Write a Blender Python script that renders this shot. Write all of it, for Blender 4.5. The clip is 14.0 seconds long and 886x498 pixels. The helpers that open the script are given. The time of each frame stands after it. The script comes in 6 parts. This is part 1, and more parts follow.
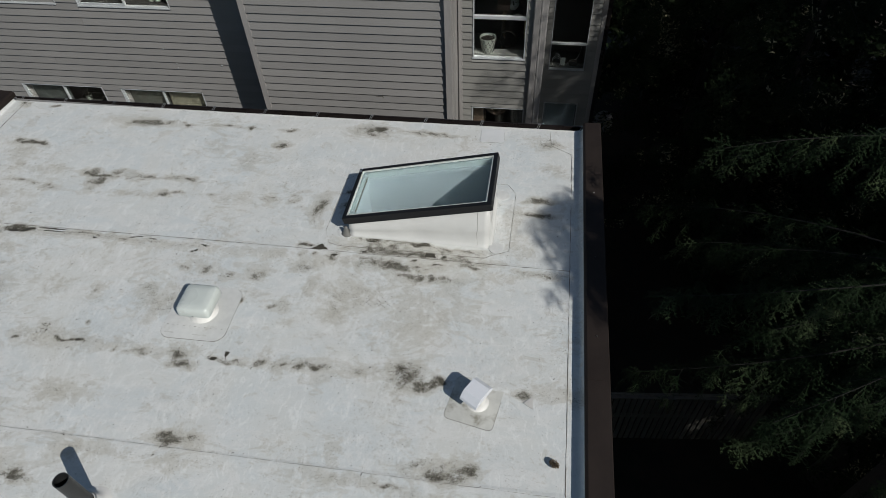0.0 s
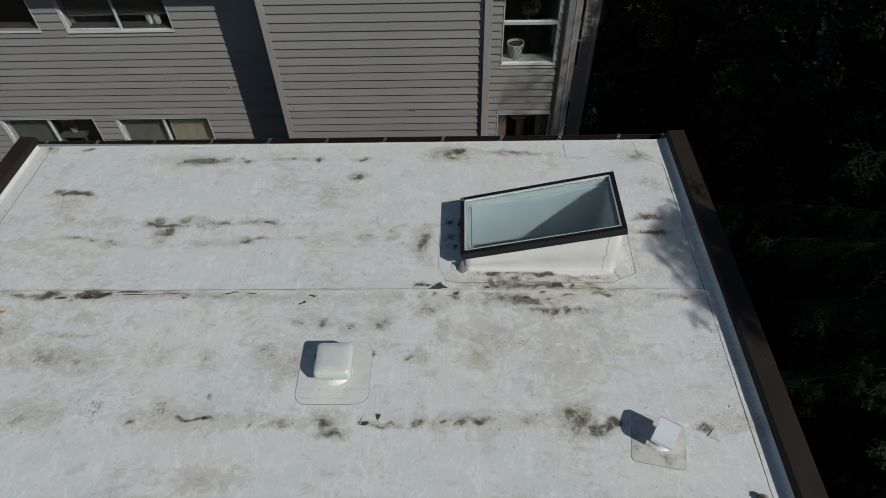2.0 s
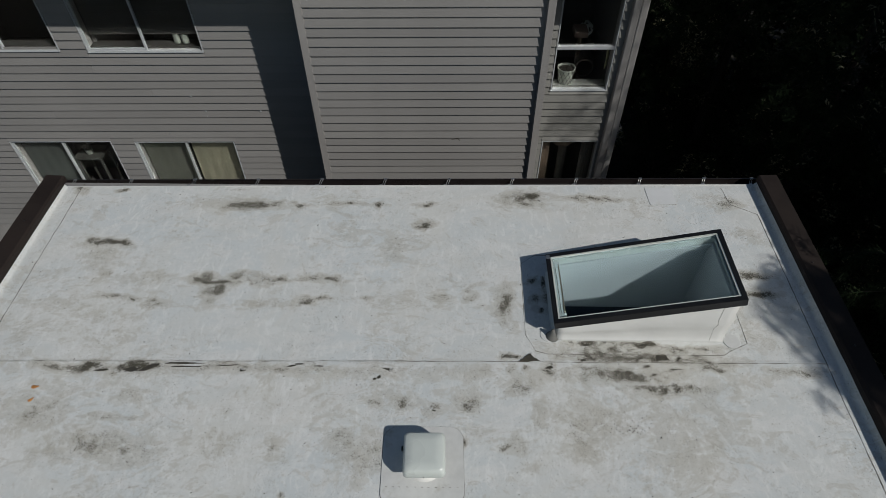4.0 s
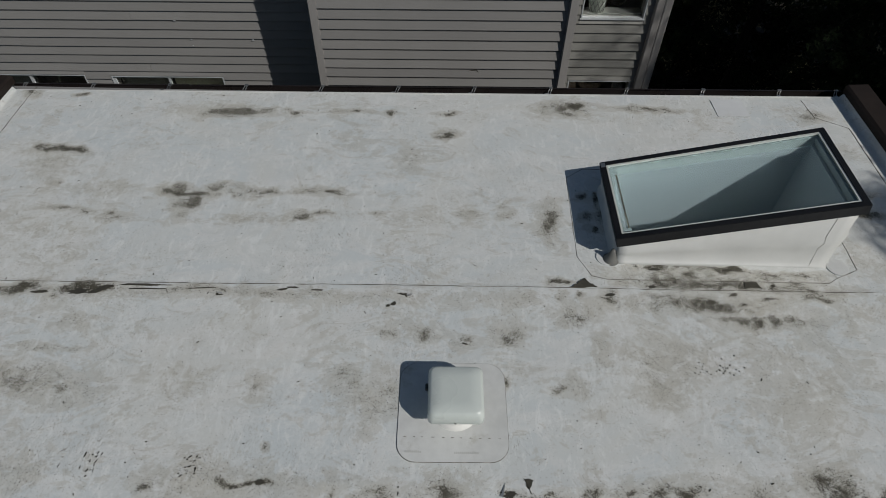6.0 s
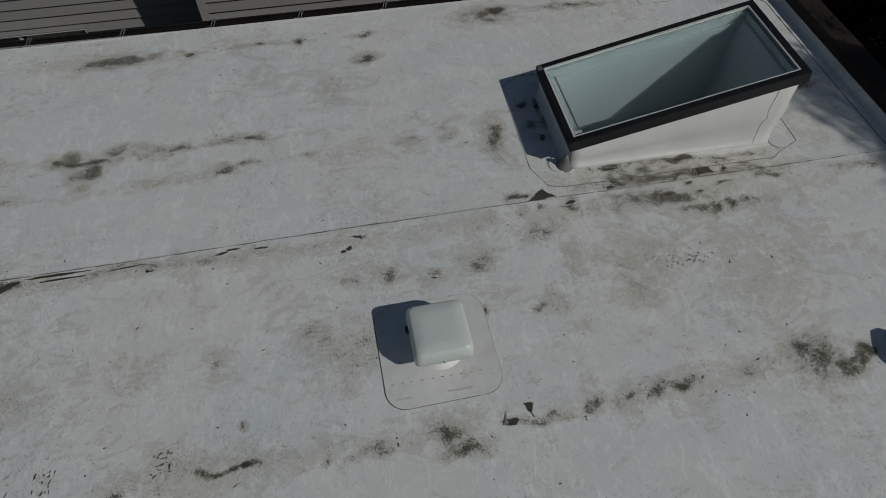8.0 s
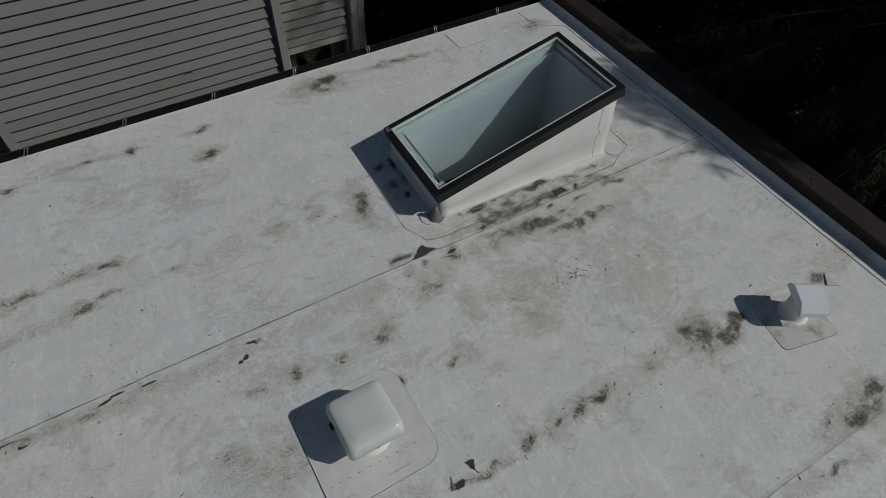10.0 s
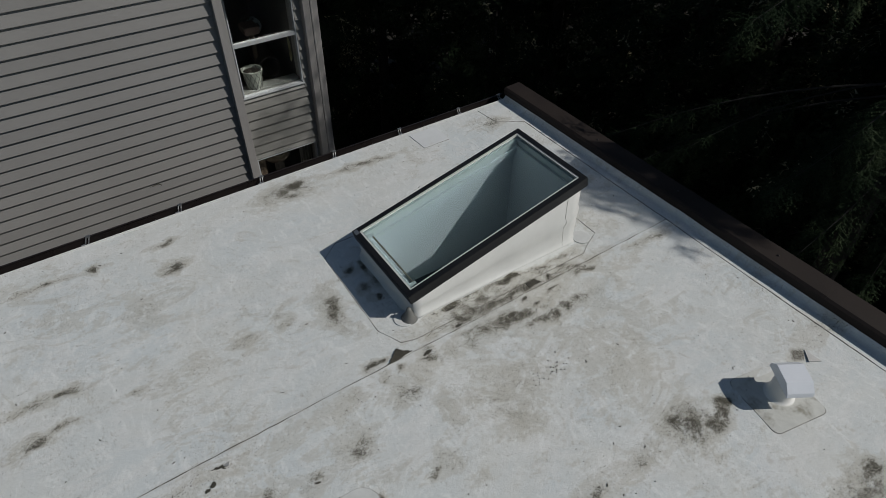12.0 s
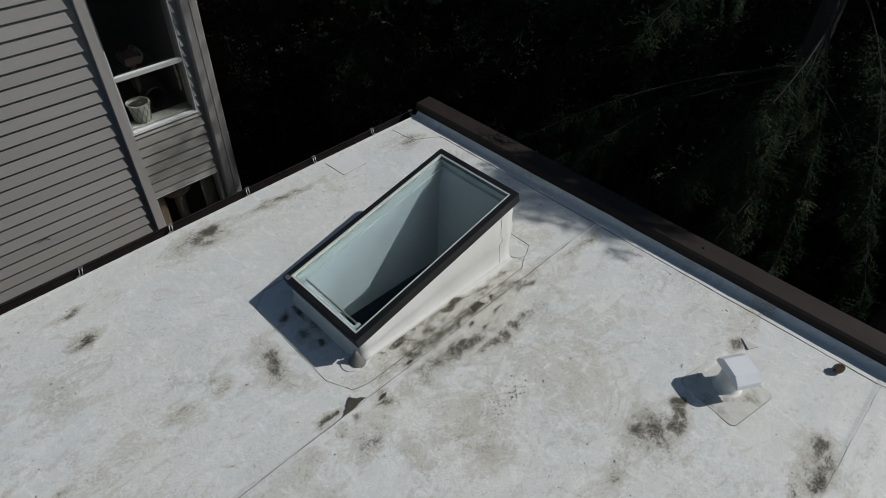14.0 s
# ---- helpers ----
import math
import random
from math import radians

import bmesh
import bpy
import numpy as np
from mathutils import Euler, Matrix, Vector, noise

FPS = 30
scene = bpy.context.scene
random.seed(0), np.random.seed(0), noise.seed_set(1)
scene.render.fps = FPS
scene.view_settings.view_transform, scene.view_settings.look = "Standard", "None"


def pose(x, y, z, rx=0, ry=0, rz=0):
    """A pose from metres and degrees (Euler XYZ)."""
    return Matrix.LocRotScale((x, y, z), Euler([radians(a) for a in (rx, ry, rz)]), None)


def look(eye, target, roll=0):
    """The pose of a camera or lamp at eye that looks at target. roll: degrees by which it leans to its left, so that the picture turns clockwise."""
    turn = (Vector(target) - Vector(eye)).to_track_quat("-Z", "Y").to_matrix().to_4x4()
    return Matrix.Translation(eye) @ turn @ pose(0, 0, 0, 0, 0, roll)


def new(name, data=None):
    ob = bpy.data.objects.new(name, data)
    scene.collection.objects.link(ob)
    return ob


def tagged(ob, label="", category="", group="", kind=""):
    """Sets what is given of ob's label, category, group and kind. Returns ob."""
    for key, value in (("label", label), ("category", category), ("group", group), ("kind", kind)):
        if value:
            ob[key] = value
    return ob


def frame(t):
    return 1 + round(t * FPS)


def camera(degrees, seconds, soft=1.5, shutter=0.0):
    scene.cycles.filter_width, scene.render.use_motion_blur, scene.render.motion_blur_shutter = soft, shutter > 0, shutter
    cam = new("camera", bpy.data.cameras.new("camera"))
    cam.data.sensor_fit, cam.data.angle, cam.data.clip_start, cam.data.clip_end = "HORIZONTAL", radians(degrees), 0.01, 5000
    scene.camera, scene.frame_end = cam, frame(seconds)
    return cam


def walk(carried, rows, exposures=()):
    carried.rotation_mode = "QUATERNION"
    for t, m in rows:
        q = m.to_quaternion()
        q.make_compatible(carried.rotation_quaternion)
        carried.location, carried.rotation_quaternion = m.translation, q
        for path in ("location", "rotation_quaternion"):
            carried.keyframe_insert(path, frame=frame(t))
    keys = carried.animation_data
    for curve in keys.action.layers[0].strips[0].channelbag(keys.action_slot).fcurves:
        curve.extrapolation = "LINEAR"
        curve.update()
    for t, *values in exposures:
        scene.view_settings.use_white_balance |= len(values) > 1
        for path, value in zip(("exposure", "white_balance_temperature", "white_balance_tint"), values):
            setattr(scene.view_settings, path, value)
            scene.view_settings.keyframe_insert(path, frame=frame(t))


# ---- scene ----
cam = camera(71.9, 14.0, soft=0.4)
PATH = [
    (0, (0.056, -0.13, 3.675), (-0.192, 1.205, 2.206), -2.6),
    (0.5, (-0.113, -0.11, 3.706), (-0.318, 1.227, 2.233), -2.2),
    (1, (-0.67, -0.11, 3.741), (-0.828, 1.229, 2.263), -2.1),
    (1.5, (-1.127, -0.046, 3.758), (-1.2, 1.291, 2.273), -1.8),
    (2, (-1.411, 0.149, 3.726), (-1.467, 1.485, 2.239), -1.6),
    (2.5, (-1.679, 0.401, 3.72), (-1.723, 1.735, 2.23), -1.3),
    (3, (-1.876, 0.602, 3.714), (-1.915, 1.935, 2.224), -1.1),
    (3.2, (-1.938, 0.663, 3.715), (-1.974, 1.999, 2.227), -0.9),
    (5.3, (-2.259, 0.946, 3.156), (-2.285, 2.29, 1.675), 0.09),
    (5.5, (-2.277, 0.969, 3.024), (-2.301, 2.299, 1.529), 0.22),
    (6, (-2.31, 1.015, 2.62), (-2.332, 2.343, 1.124), 0.55),
    (6.5, (-2.353, 1.049, 2.357), (-2.364, 2.383, 0.868), 1.15),
    (7, (-2.39, 1.046, 2.319), (-2.399, 2.279, 0.744), 1.18),
    (7.5, (-2.442, 1.103, 2.384), (-2.437, 2.269, 0.759), 1.29),
    (8, (-2.519, 1.167, 2.44), (-2.273, 2.299, 0.81), 1.68),
    (8.5, (-2.584, 1.226, 2.494), (-2.205, 2.32, 0.864), 2.05),
    (9, (-2.617, 1.242, 2.526), (-2.077, 2.276, 0.901), 2.22),
    (9.2, (-2.622, 1.285, 2.546), (-2.056, 2.285, 0.91), 2.91),
    (11.3, (-2.485, 1.338, 2.534), (-1.693, 2.58, 1.182), 1.04),
    (11.5, (-2.504, 1.351, 2.534), (-1.708, 2.59, 1.181), 1.05),
    (12, (-2.513, 1.371, 2.547), (-1.672, 2.582, 1.196), 1.14),
    (12.5, (-2.464, 1.399, 2.562), (-1.525, 2.541, 1.216), 1.60),
    (13, (-2.409, 1.429, 2.585), (-1.384, 2.496, 1.239), 1.62),
    (13.5, (-2.4, 1.452, 2.592), (-1.335, 2.483, 1.249), 1.86),
    (14, (-2.51, 1.628, 2.583), (-1.441, 2.655, 1.24), 1.97),
]
EXPOSURES = [(0, -0.09), (3, -0.3), (5.5, -0.40), (6, -0.47), (6.5, -0.68), (7.5, -0.94), (9, -0.93), (11.5, -0.43), (12.5, -0.32), (14, -0.18)]
walk(cam, [(t, look(eye, target, roll)) for t, eye, target, roll in PATH], EXPOSURES)

# ---- light ----
SUN_TO = Vector((0.88, -0.747, 1.0)).normalized()
world = bpy.data.worlds.new("sky")
scene.world = world
world.use_nodes = True
wn = world.node_tree.nodes
sky = wn.new("ShaderNodeTexSky")
sky.sky_type = "NISHITA"
sky.sun_disc = False
sky.sun_elevation = math.asin(SUN_TO.z)
sky.sun_rotation = math.atan2(SUN_TO.x, SUN_TO.y)
sky.altitude, sky.air_density, sky.dust_density, sky.ozone_density = 50, 1.0, 0.8, 0.8
haze = wn.new("ShaderNodeMix")
haze.data_type, haze.blend_type = "RGBA", "MULTIPLY"
haze.inputs[0].default_value = 1.0
haze.inputs[7].default_value = (0.96, 1.02, 1.0, 1)
world.node_tree.links.new(sky.outputs[0], haze.inputs[6])
world.node_tree.links.new(haze.outputs[2], wn["Background"].inputs[0])
wn["Background"].inputs[1].default_value = 0.05
sun_data = bpy.data.lights.new("sun", "SUN")
sun_data.energy, sun_data.angle, sun_data.color = 3.4, radians(0.53), (1.0, 0.975, 0.93)
sun = new("sun", sun_data)
sun.matrix_world = look(SUN_TO * 40, (0, 0, 0))

# ---- materials ----


class Nodes:
    """A small hand for building node materials."""

    def __init__(self, name, rough=0.6, metal=0.0):
        self.mat = bpy.data.materials.new(name)
        self.mat.use_nodes = True
        self.tree = self.mat.node_tree
        self.bsdf = self.tree.nodes["Principled BSDF"]
        self.bsdf.inputs["Roughness"].default_value = rough
        self.bsdf.inputs["Metallic"].default_value = metal

    def add(self, kind, **sets):
        n = self.tree.nodes.new(kind)
        for k, v in sets.items():
            if k in n.inputs:
                n.inputs[k].default_value = v
        return n

    def link(self, a, b):
        self.tree.links.new(a, b)

    def coord(self, stretch=(1, 1, 1), out="Object"):
        c = self.add("ShaderNodeTexCoord")
        m = self.add("ShaderNodeMapping")
        m.inputs["Scale"].default_value = stretch
        self.link(c.outputs[out], m.inputs[0])
        return m.outputs[0]

    def noise(self, scale, detail=4, rough=0.6, at=None, warp=0.0):
        n = self.add("ShaderNodeTexNoise", Scale=scale, Detail=detail, Roughness=rough, Distortion=warp)
        self.link(at if at is not None else self.coord(), n.inputs["Vector"])
        return n.outputs["Fac"]

    def span(self, value, a, b, lo=0.0, hi=1.0):
        r = self.add("ShaderNodeMapRange")
        r.interpolation_type = "SMOOTHSTEP"
        r.inputs["From Min"].default_value, r.inputs["From Max"].default_value = a, b
        r.inputs["To Min"].default_value, r.inputs["To Max"].default_value = lo, hi
        self.link(value, r.inputs["Value"])
        return r.outputs[0]

    def calc(self, op, a, b):
        m = self.add("ShaderNodeMath")
        m.operation = op
        for i, v in enumerate((a, b)):
            if isinstance(v, (int, float)):
                m.inputs[i].default_value = v
            else:
                self.link(v, m.inputs[i])
        return m.outputs[0]

    def mix(self, fac, a, b):
        m = self.add("ShaderNodeMix")
        m.data_type = "RGBA"
        for key, v in ((0, fac), (6, a), (7, b)):
            if isinstance(v, tuple):
                m.inputs[key].default_value = (*v, 1)
            elif isinstance(v, (int, float)):
                m.inputs[key].default_value = v
            else:
                self.link(v, m.inputs[key])
        return m.outputs[2]

    def colour(self, c):
        if isinstance(c, tuple):
            self.bsdf.inputs["Base Color"].default_value = (*c, 1)
        else:
            self.link(c, self.bsdf.inputs["Base Color"])
        return self

    def rough(self, r):
        self.link(r, self.bsdf.inputs["Roughness"])
        return self

    def bump(self, height, strength=0.3, distance=0.01):
        b = self.add("ShaderNodeBump", Strength=strength, Distance=distance)
        self.link(height, b.inputs["Height"])
        self.link(b.outputs[0], self.bsdf.inputs["Normal"])
        return self


def plain(name, colour, rough=0.5, metal=0.0, vary=0.15, scale=30, bump=0.1, dirt=None, dirt_at=(0.62, 0.78), stretch=(1, 1, 1)):
    """Paint, plastic or metal with a little grain, wear and relief."""
    n = Nodes(name, rough, metal)
    at = n.coord(stretch)
    fine = n.noise(scale, 6, 0.65, at)
    broad = n.noise(scale / 9, 4, 0.6, at)
    dark = tuple(c * (1 - vary) for c in colour)
    light = tuple(min(1, c * (1 + vary)) for c in colour)
    c = n.mix(n.span(n.calc("ADD", n.calc("MULTIPLY", fine, 0.4), n.calc("MULTIPLY", broad, 0.6)), 0.32, 0.68), dark, light)
    if dirt:
        c = n.mix(n.span(n.noise(scale / 3, 8, 0.7, at), *dirt_at), c, dirt)
    n.colour(c).rough(n.span(broad, 0.3, 0.7, max(0.03, rough - 0.1), min(1, rough + 0.12)))
    n.bump(fine, bump, 0.004)
    return n.mat


def membrane():
    """White roofing sheet: thin beige film, brushed scuffs, flaking coat, and dark specks of moss where the sheet's dirt value is high."""
    n = Nodes("roof_membrane", 0.6)
    at = n.coord()
    a = n.add("ShaderNodeAttribute")
    a.attribute_name = "dirt"
    dirt = a.outputs["Fac"]

    def off(v, gain):
        return n.calc("MULTIPLY", n.calc("SUBTRACT", v, 0.5), gain)

    def total(*vs):
        out = vs[0]
        for v in vs[1:]:
            out = n.calc("ADD", out, v)
        return out

    broad = n.noise(1.3, 5, 0.6, at, 0.8)
    mid = n.noise(6.5, 12, 0.76, at, 0.7)
    grain = n.noise(42, 10, 0.82, at, 0.4)
    crumb = n.noise(95, 8, 0.75, at, 0.5)
    scuff = n.noise(10, 12, 0.82, n.coord((1.5, 0.6, 1)), 1.5)
    smear = n.noise(4.5, 12, 0.82, n.coord((0.6, 1.3, 1)), 1.0)

    def lines(scale, stretch, wide, seed_shift):
        """Thin curling marks: the contour of a warped noise."""
        v = n.noise(scale, 3, 0.55, n.coord(stretch), 2.2 + seed_shift)
        d = n.calc("ABSOLUTE", n.calc("SUBTRACT", v, 0.5), 0.0)
        return n.span(d, 0.0, wide, 1.0, 0.0)

    def frayed(strength, scale):
        """Coordinates pushed about a little, so that cells come out ragged."""
        w = n.add("ShaderNodeTexNoise", Scale=scale, Detail=4, Roughness=0.65)
        n.link(at, w.inputs["Vector"])
        m = n.add("ShaderNodeVectorMath")
        m.operation = "MULTIPLY_ADD"
        n.link(w.outputs["Color"], m.inputs[0])
        m.inputs[1].default_value = (strength, strength, 0)
        n.link(at, m.inputs[2])
        return m.outputs[0]

    def specks(scale, density, small, large, ragged):
        """Single specks, one to a cell, more of them and larger where the density is high."""
        v = n.add("ShaderNodeTexVoronoi", Scale=scale)
        v.voronoi_dimensions = "2D"
        n.link(ragged, v.inputs["Vector"])
        c = n.add("ShaderNodeSeparateColor")
        n.link(v.outputs["Color"], c.inputs[0])
        there = n.calc("GREATER_THAN", density, c.outputs[0])
        size = n.calc("MULTIPLY", n.span(c.outputs[1], 0.0, 1.0, small, large), n.span(density, 0.0, 0.9, 0.65, 1.25))
        return n.calc("MULTIPLY", there, n.span(n.calc("SUBTRACT", v.outputs["Distance"], size), -0.09, 0.03, 1.0, 0.0))

    # the coat itself
    base_c = n.mix(n.span(broad, 0.3, 0.7), (0.584, 0.618, 0.622), (0.626, 0.626, 0.594))
    base_c = n.mix(n.span(smear, 0.50, 0.55, 0.0, 0.50), base_c, (0.702, 0.700, 0.682))
    base_c = n.mix(n.span(scuff, 0.545, 0.565, 0.0, 0.55), base_c, (0.77, 0.780, 0.765))
    # beige film
    film = total(n.calc("MULTIPLY", dirt, 1.15), off(mid, 1.6), off(broad, 0.8), off(grain, 1.1), off(crumb, 0.9))
    c = n.mix(n.span(film, 0.26, 0.74, 0.0, 0.42), base_c, (0.405, 0.378, 0.312))
    c = n.mix(n.span(grain, 0.385, 0.415, 0.24, 0.0), c, (0.41, 0.395, 0.355))
    brush = n.noise(4.2, 12, 0.72, n.coord((0.75, 1.25, 1)), 3.2)
    brushed = total(n.calc("MULTIPLY", dirt, 0.75), brush, off(grain, 0.40))
    c = n.mix(n.span(brushed, 0.655, 0.675, 0.0, 0.42), c, (0.455, 0.432, 0.372))
    wiped = n.noise(3.4, 12, 0.72, n.coord((1.2, 0.8, 1.4)), 3.5)
    c = n.mix(n.span(wiped, 0.575, 0.598, 0.0, 0.42), c, (0.71, 0.72, 0.705))
    # flakes where the top coat has lifted in thin scales
    area = n.span(n.noise(1.9, 4, 0.6, at), 0.42, 0.54, 0.0, 1.0)
    area = n.calc("MULTIPLY", area, n.span(dirt, 0.02, 0.22, 0.12, 1.0))
    flake_n = n.noise(17, 7, 0.62, n.coord((0.9, 1.15, 1)), 1.4)
    flake = n.calc("MULTIPLY", n.span(flake_n, 0.535, 0.548), area)
    c = n.mix(n.calc("MULTIPLY", flake, 0.34), c, (0.735, 0.750, 0.745))
    rim = n.calc("MULTIPLY", n.span(n.calc("ABSOLUTE", n.calc("SUBTRACT", flake_n, 0.533), 0.0), 0.0, 0.007, 1.0, 0.0), n.calc("MULTIPLY", area, n.span(mid, 0.46, 0.58, 0.0, 0.55)))
    c = n.mix(rim, c, (0.27, 0.252, 0.212))
    # curling scratches
    where = n.span(n.noise(2.1, 4, 0.6, at), 0.47, 0.60)
    c = n.mix(n.calc("MULTIPLY", lines(13, (1.4, 0.8, 1), 0.010, 0.0), n.calc("MULTIPLY", where, 0.75)), c, (0.22, 0.205, 0.17))
    other = n.span(n.noise(2.6, 4, 0.6, n.coord((0.9, 1.1, 1.3))), 0.48, 0.60)
    c = n.mix(n.calc("MULTIPLY", lines(8, (0.7, 1.5, 1), 0.014, 0.7), n.calc("MULTIPLY", other, 0.42)), c, (0.79, 0.80, 0.79))
    # moss: an olive stain, then specks of three sizes, then crusts in the worst places
    patchy = n.noise(15, 10, 0.72, n.coord((0.8, 1.25, 1)), 0.8)
    stain = total(n.calc("MULTIPLY", dirt, 0.95), off(patchy, 1.8), off(grain, 1.5), off(crumb, 1.3))
    c = n.mix(n.span(stain, 0.56, 0.88, 0.0, 0.52), c, (0.225, 0.203, 0.152))
    ragged = frayed(0.010, 60)
    dens = total(n.calc("MULTIPLY", n.calc("POWER", dirt, 2.1), 1.10), n.calc("MULTIPLY", off(patchy, 4.2), n.calc("MINIMUM", n.calc("POWER", dirt, 1.7), 0.80)), off(mid, 0.12), 0.0)
    c = n.mix(n.calc("MULTIPLY", specks(225, n.calc("MULTIPLY", dens, 1.15), 0.24, 0.54, ragged), 0.90), c, (0.046, 0.042, 0.029))
    c = n.mix(n.calc("MULTIPLY", specks(148, n.calc("MULTIPLY", dens, 0.72), 0.16, 0.46, ragged), 0.94), c, (0.034, 0.031, 0.021))
    c = n.mix(n.calc("MULTIPLY", specks(84, n.calc("SUBTRACT", n.calc("MULTIPLY", dens, 0.42), 0.05), 0.10, 0.42, frayed(0.016, 50)), 0.92), c, (0.026, 0.023, 0.016))
    crust = total(n.calc("MULTIPLY", dirt, 0.80), off(patchy, 2.4), off(grain, 1.3), off(crumb, 0.5))
    c = n.mix(n.span(crust, 0.86, 0.95, 0.0, 0.85), c, (0.060, 0.055, 0.038))
    # fine pits and pale crumbs in the coat
    pits = n.calc("ADD", 0.02, n.calc("MULTIPLY", n.span(n.calc("ADD", smear, n.calc("MULTIPLY", dirt, 0.25)), 0.48, 0.62), 0.22))
    c = n.mix(n.calc("MULTIPLY", specks(210, pits, 0.18, 0.40, ragged), 0.55), c, (0.30, 0.285, 0.245))
    c = n.mix(n.calc("MULTIPLY", specks(140, n.calc("MULTIPLY", n.span(scuff, 0.47, 0.56), 0.16), 0.16, 0.40, ragged), 0.55), c, (0.80, 0.81, 0.80))
    # lone dots anywhere
    lone = n.calc("ADD", 0.004, n.calc("MULTIPLY", n.span(mid, 0.52, 0.66), 0.06))
    c = n.mix(n.calc("MULTIPLY", specks(120, lone, 0.12, 0.34, at), 0.85), c, (0.085, 0.077, 0.058))
    n.colour(c)
    n.rough(n.span(film, 0.1, 0.8, 0.5, 0.85))
    h = n.calc("ADD", n.calc("MULTIPLY", mid, 0.6), n.calc("MULTIPLY", grain, 0.30))
    h = n.calc("ADD", h, n.calc("MULTIPLY", n.noise(3, 3, 0.5, n.coord((0.5, 1.5, 1))), 1.0))
    h = total(h, n.calc("MULTIPLY", crumb, 0.06), n.calc("MULTIPLY", flake, 0.11))
    n.bump(h, 0.45, 0.014)
    return n.mat


def siding(name, a, b):
    """Painted lap siding: wood grain along x, each board its own tone."""
    n = Nodes(name, 0.62)
    at = n.coord((0.12, 1, 1))
    grain = n.noise(70, 8, 0.7, at)
    info = n.add("ShaderNodeObjectInfo")
    c = n.mix(info.outputs["Random"], a, b)
    c = n.mix(n.span(n.noise(2.2, 5, 0.6, n.coord((0.5, 1, 1))), 0.3, 0.7, 0, 0.35), c, tuple(v * 0.8 for v in a))
    chalk = n.span(n.noise(9, 7, 0.7, n.coord((0.3, 1, 1))), 0.66, 0.8, 0, 0.3)
    c = n.mix(chalk, c, (0.42, 0.41, 0.39))
    n.colour(c).bump(grain, 0.35, 0.004)
    return n.mat


def foliage(name, dark, light, tip, dry=0.0):
    """Conifer needles, each spray its own green; dry: share painted as sun flecks."""
    n = Nodes(name, 0.8)
    g = n.add("ShaderNodeNewGeometry")
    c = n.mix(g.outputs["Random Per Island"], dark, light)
    # paler noise patches put sunlight on the tips into the colour
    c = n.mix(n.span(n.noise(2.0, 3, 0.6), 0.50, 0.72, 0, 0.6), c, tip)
    if dry:      # clusters of pale needles, painted in for sunlit flecks
        c = n.mix(n.calc("MULTIPLY", n.span(g.outputs["Random Per Island"], 1 - dry, 1 - 0.5 * dry), n.span(n.noise(1.1, 3, 0.6), 0.56, 0.62)), c, (0.30, 0.28, 0.18))
    n.colour(c)
    n.bsdf.inputs["Specular IOR Level"].default_value = 0.08
    return n.mat


def glass(name, tint, rough=0.0):
    n = Nodes(name, rough)
    n.colour(tint)
    n.bsdf.inputs["Transmission Weight"].default_value = 1.0
    n.bsdf.inputs["IOR"].default_value = 1.45
    return n.mat


M_ROOF = membrane()
M_PAD = plain("membrane_patch", (0.60, 0.605, 0.59), 0.55, 0, 0.10, 16, 0.45, (0.38, 0.36, 0.30), (0.56, 0.78))
M_PAD_OLD = plain("stained_flange", (0.55, 0.55, 0.515), 0.6, 0, 0.12, 16, 0.5, (0.24, 0.225, 0.18), (0.52, 0.70))
M_PATCH = plain("repair_patch", (0.635, 0.645, 0.645), 0.55, 0, 0.06, 12, 0.3, (0.5, 0.48, 0.43), (0.6, 0.8))
M_CURB = plain("curb_membrane", (0.62, 0.62, 0.597), 0.42, 0, 0.05, 9, 0.3, (0.5, 0.46, 0.38), (0.72, 0.9))
# pale wrap darkened to the tone of its shaded fold
M_DOGEAR_SHADE = plain("wrap_shade", (0.15, 0.15, 0.14), 0.6, 0, 0.15, 30, 0.3, (0.2, 0.19, 0.16), (0.58, 0.7))
M_LINE = plain("grimy_edge", (0.13, 0.12, 0.10), 0.9, 0, 0.3, 60, 0.2, (0.40, 0.38, 0.34), (0.54, 0.62))
M_TEAR = plain("bare_underlay", (0.050, 0.046, 0.035), 0.85, 0, 0.4, 70, 0.5)
M_MARK = plain("pressed_mark", (0.50, 0.50, 0.48), 0.7, 0, 0.1, 40, 0.1)
M_FLAP = plain("lifted_membrane", (0.50, 0.49, 0.47), 0.7, 0, 0.12, 40, 0.3)
M_BROWN = plain("brown_metal", (0.021, 0.0150, 0.0125), 0.68, 0.0, 0.15, 25, 0.08, (0.085, 0.072, 0.062), (0.68, 0.8))
M_BROWN.node_tree.nodes["Principled BSDF"].inputs["Specular IOR Level"].default_value = 0.25
M_GUTTER = plain("gutter_metal", (0.018, 0.0145, 0.014), 0.3, 0.0, 0.15, 25, 0.08)
M_STEEL = plain("hanger_steel", (0.42, 0.42, 0.41), 0.35, 0.85, 0.15, 60, 0.1)
M_BLACK = plain("black_aluminium", (0.010, 0.0105, 0.012), 0.5, 0.0, 0.25, 40, 0.05, (0.05, 0.05, 0.048), (0.66, 0.8))
M_BLACK.node_tree.nodes["Principled BSDF"].inputs["Specular IOR Level"].default_value = 0.3
M_GASKET = plain("pale_gasket", (0.60, 0.62, 0.58), 0.5, 0, 0.1, 30, 0.1, (0.2, 0.19, 0.15), (0.66, 0.8))
M_ROD = plain("tan_rod", (0.26, 0.22, 0.16), 0.45, 0.3, 0.15, 40, 0.1)
M_SHAFT = plain("shaft_plaster", (0.63, 0.645, 0.635), 0.8, 0, 0.02, 6, 0.05)
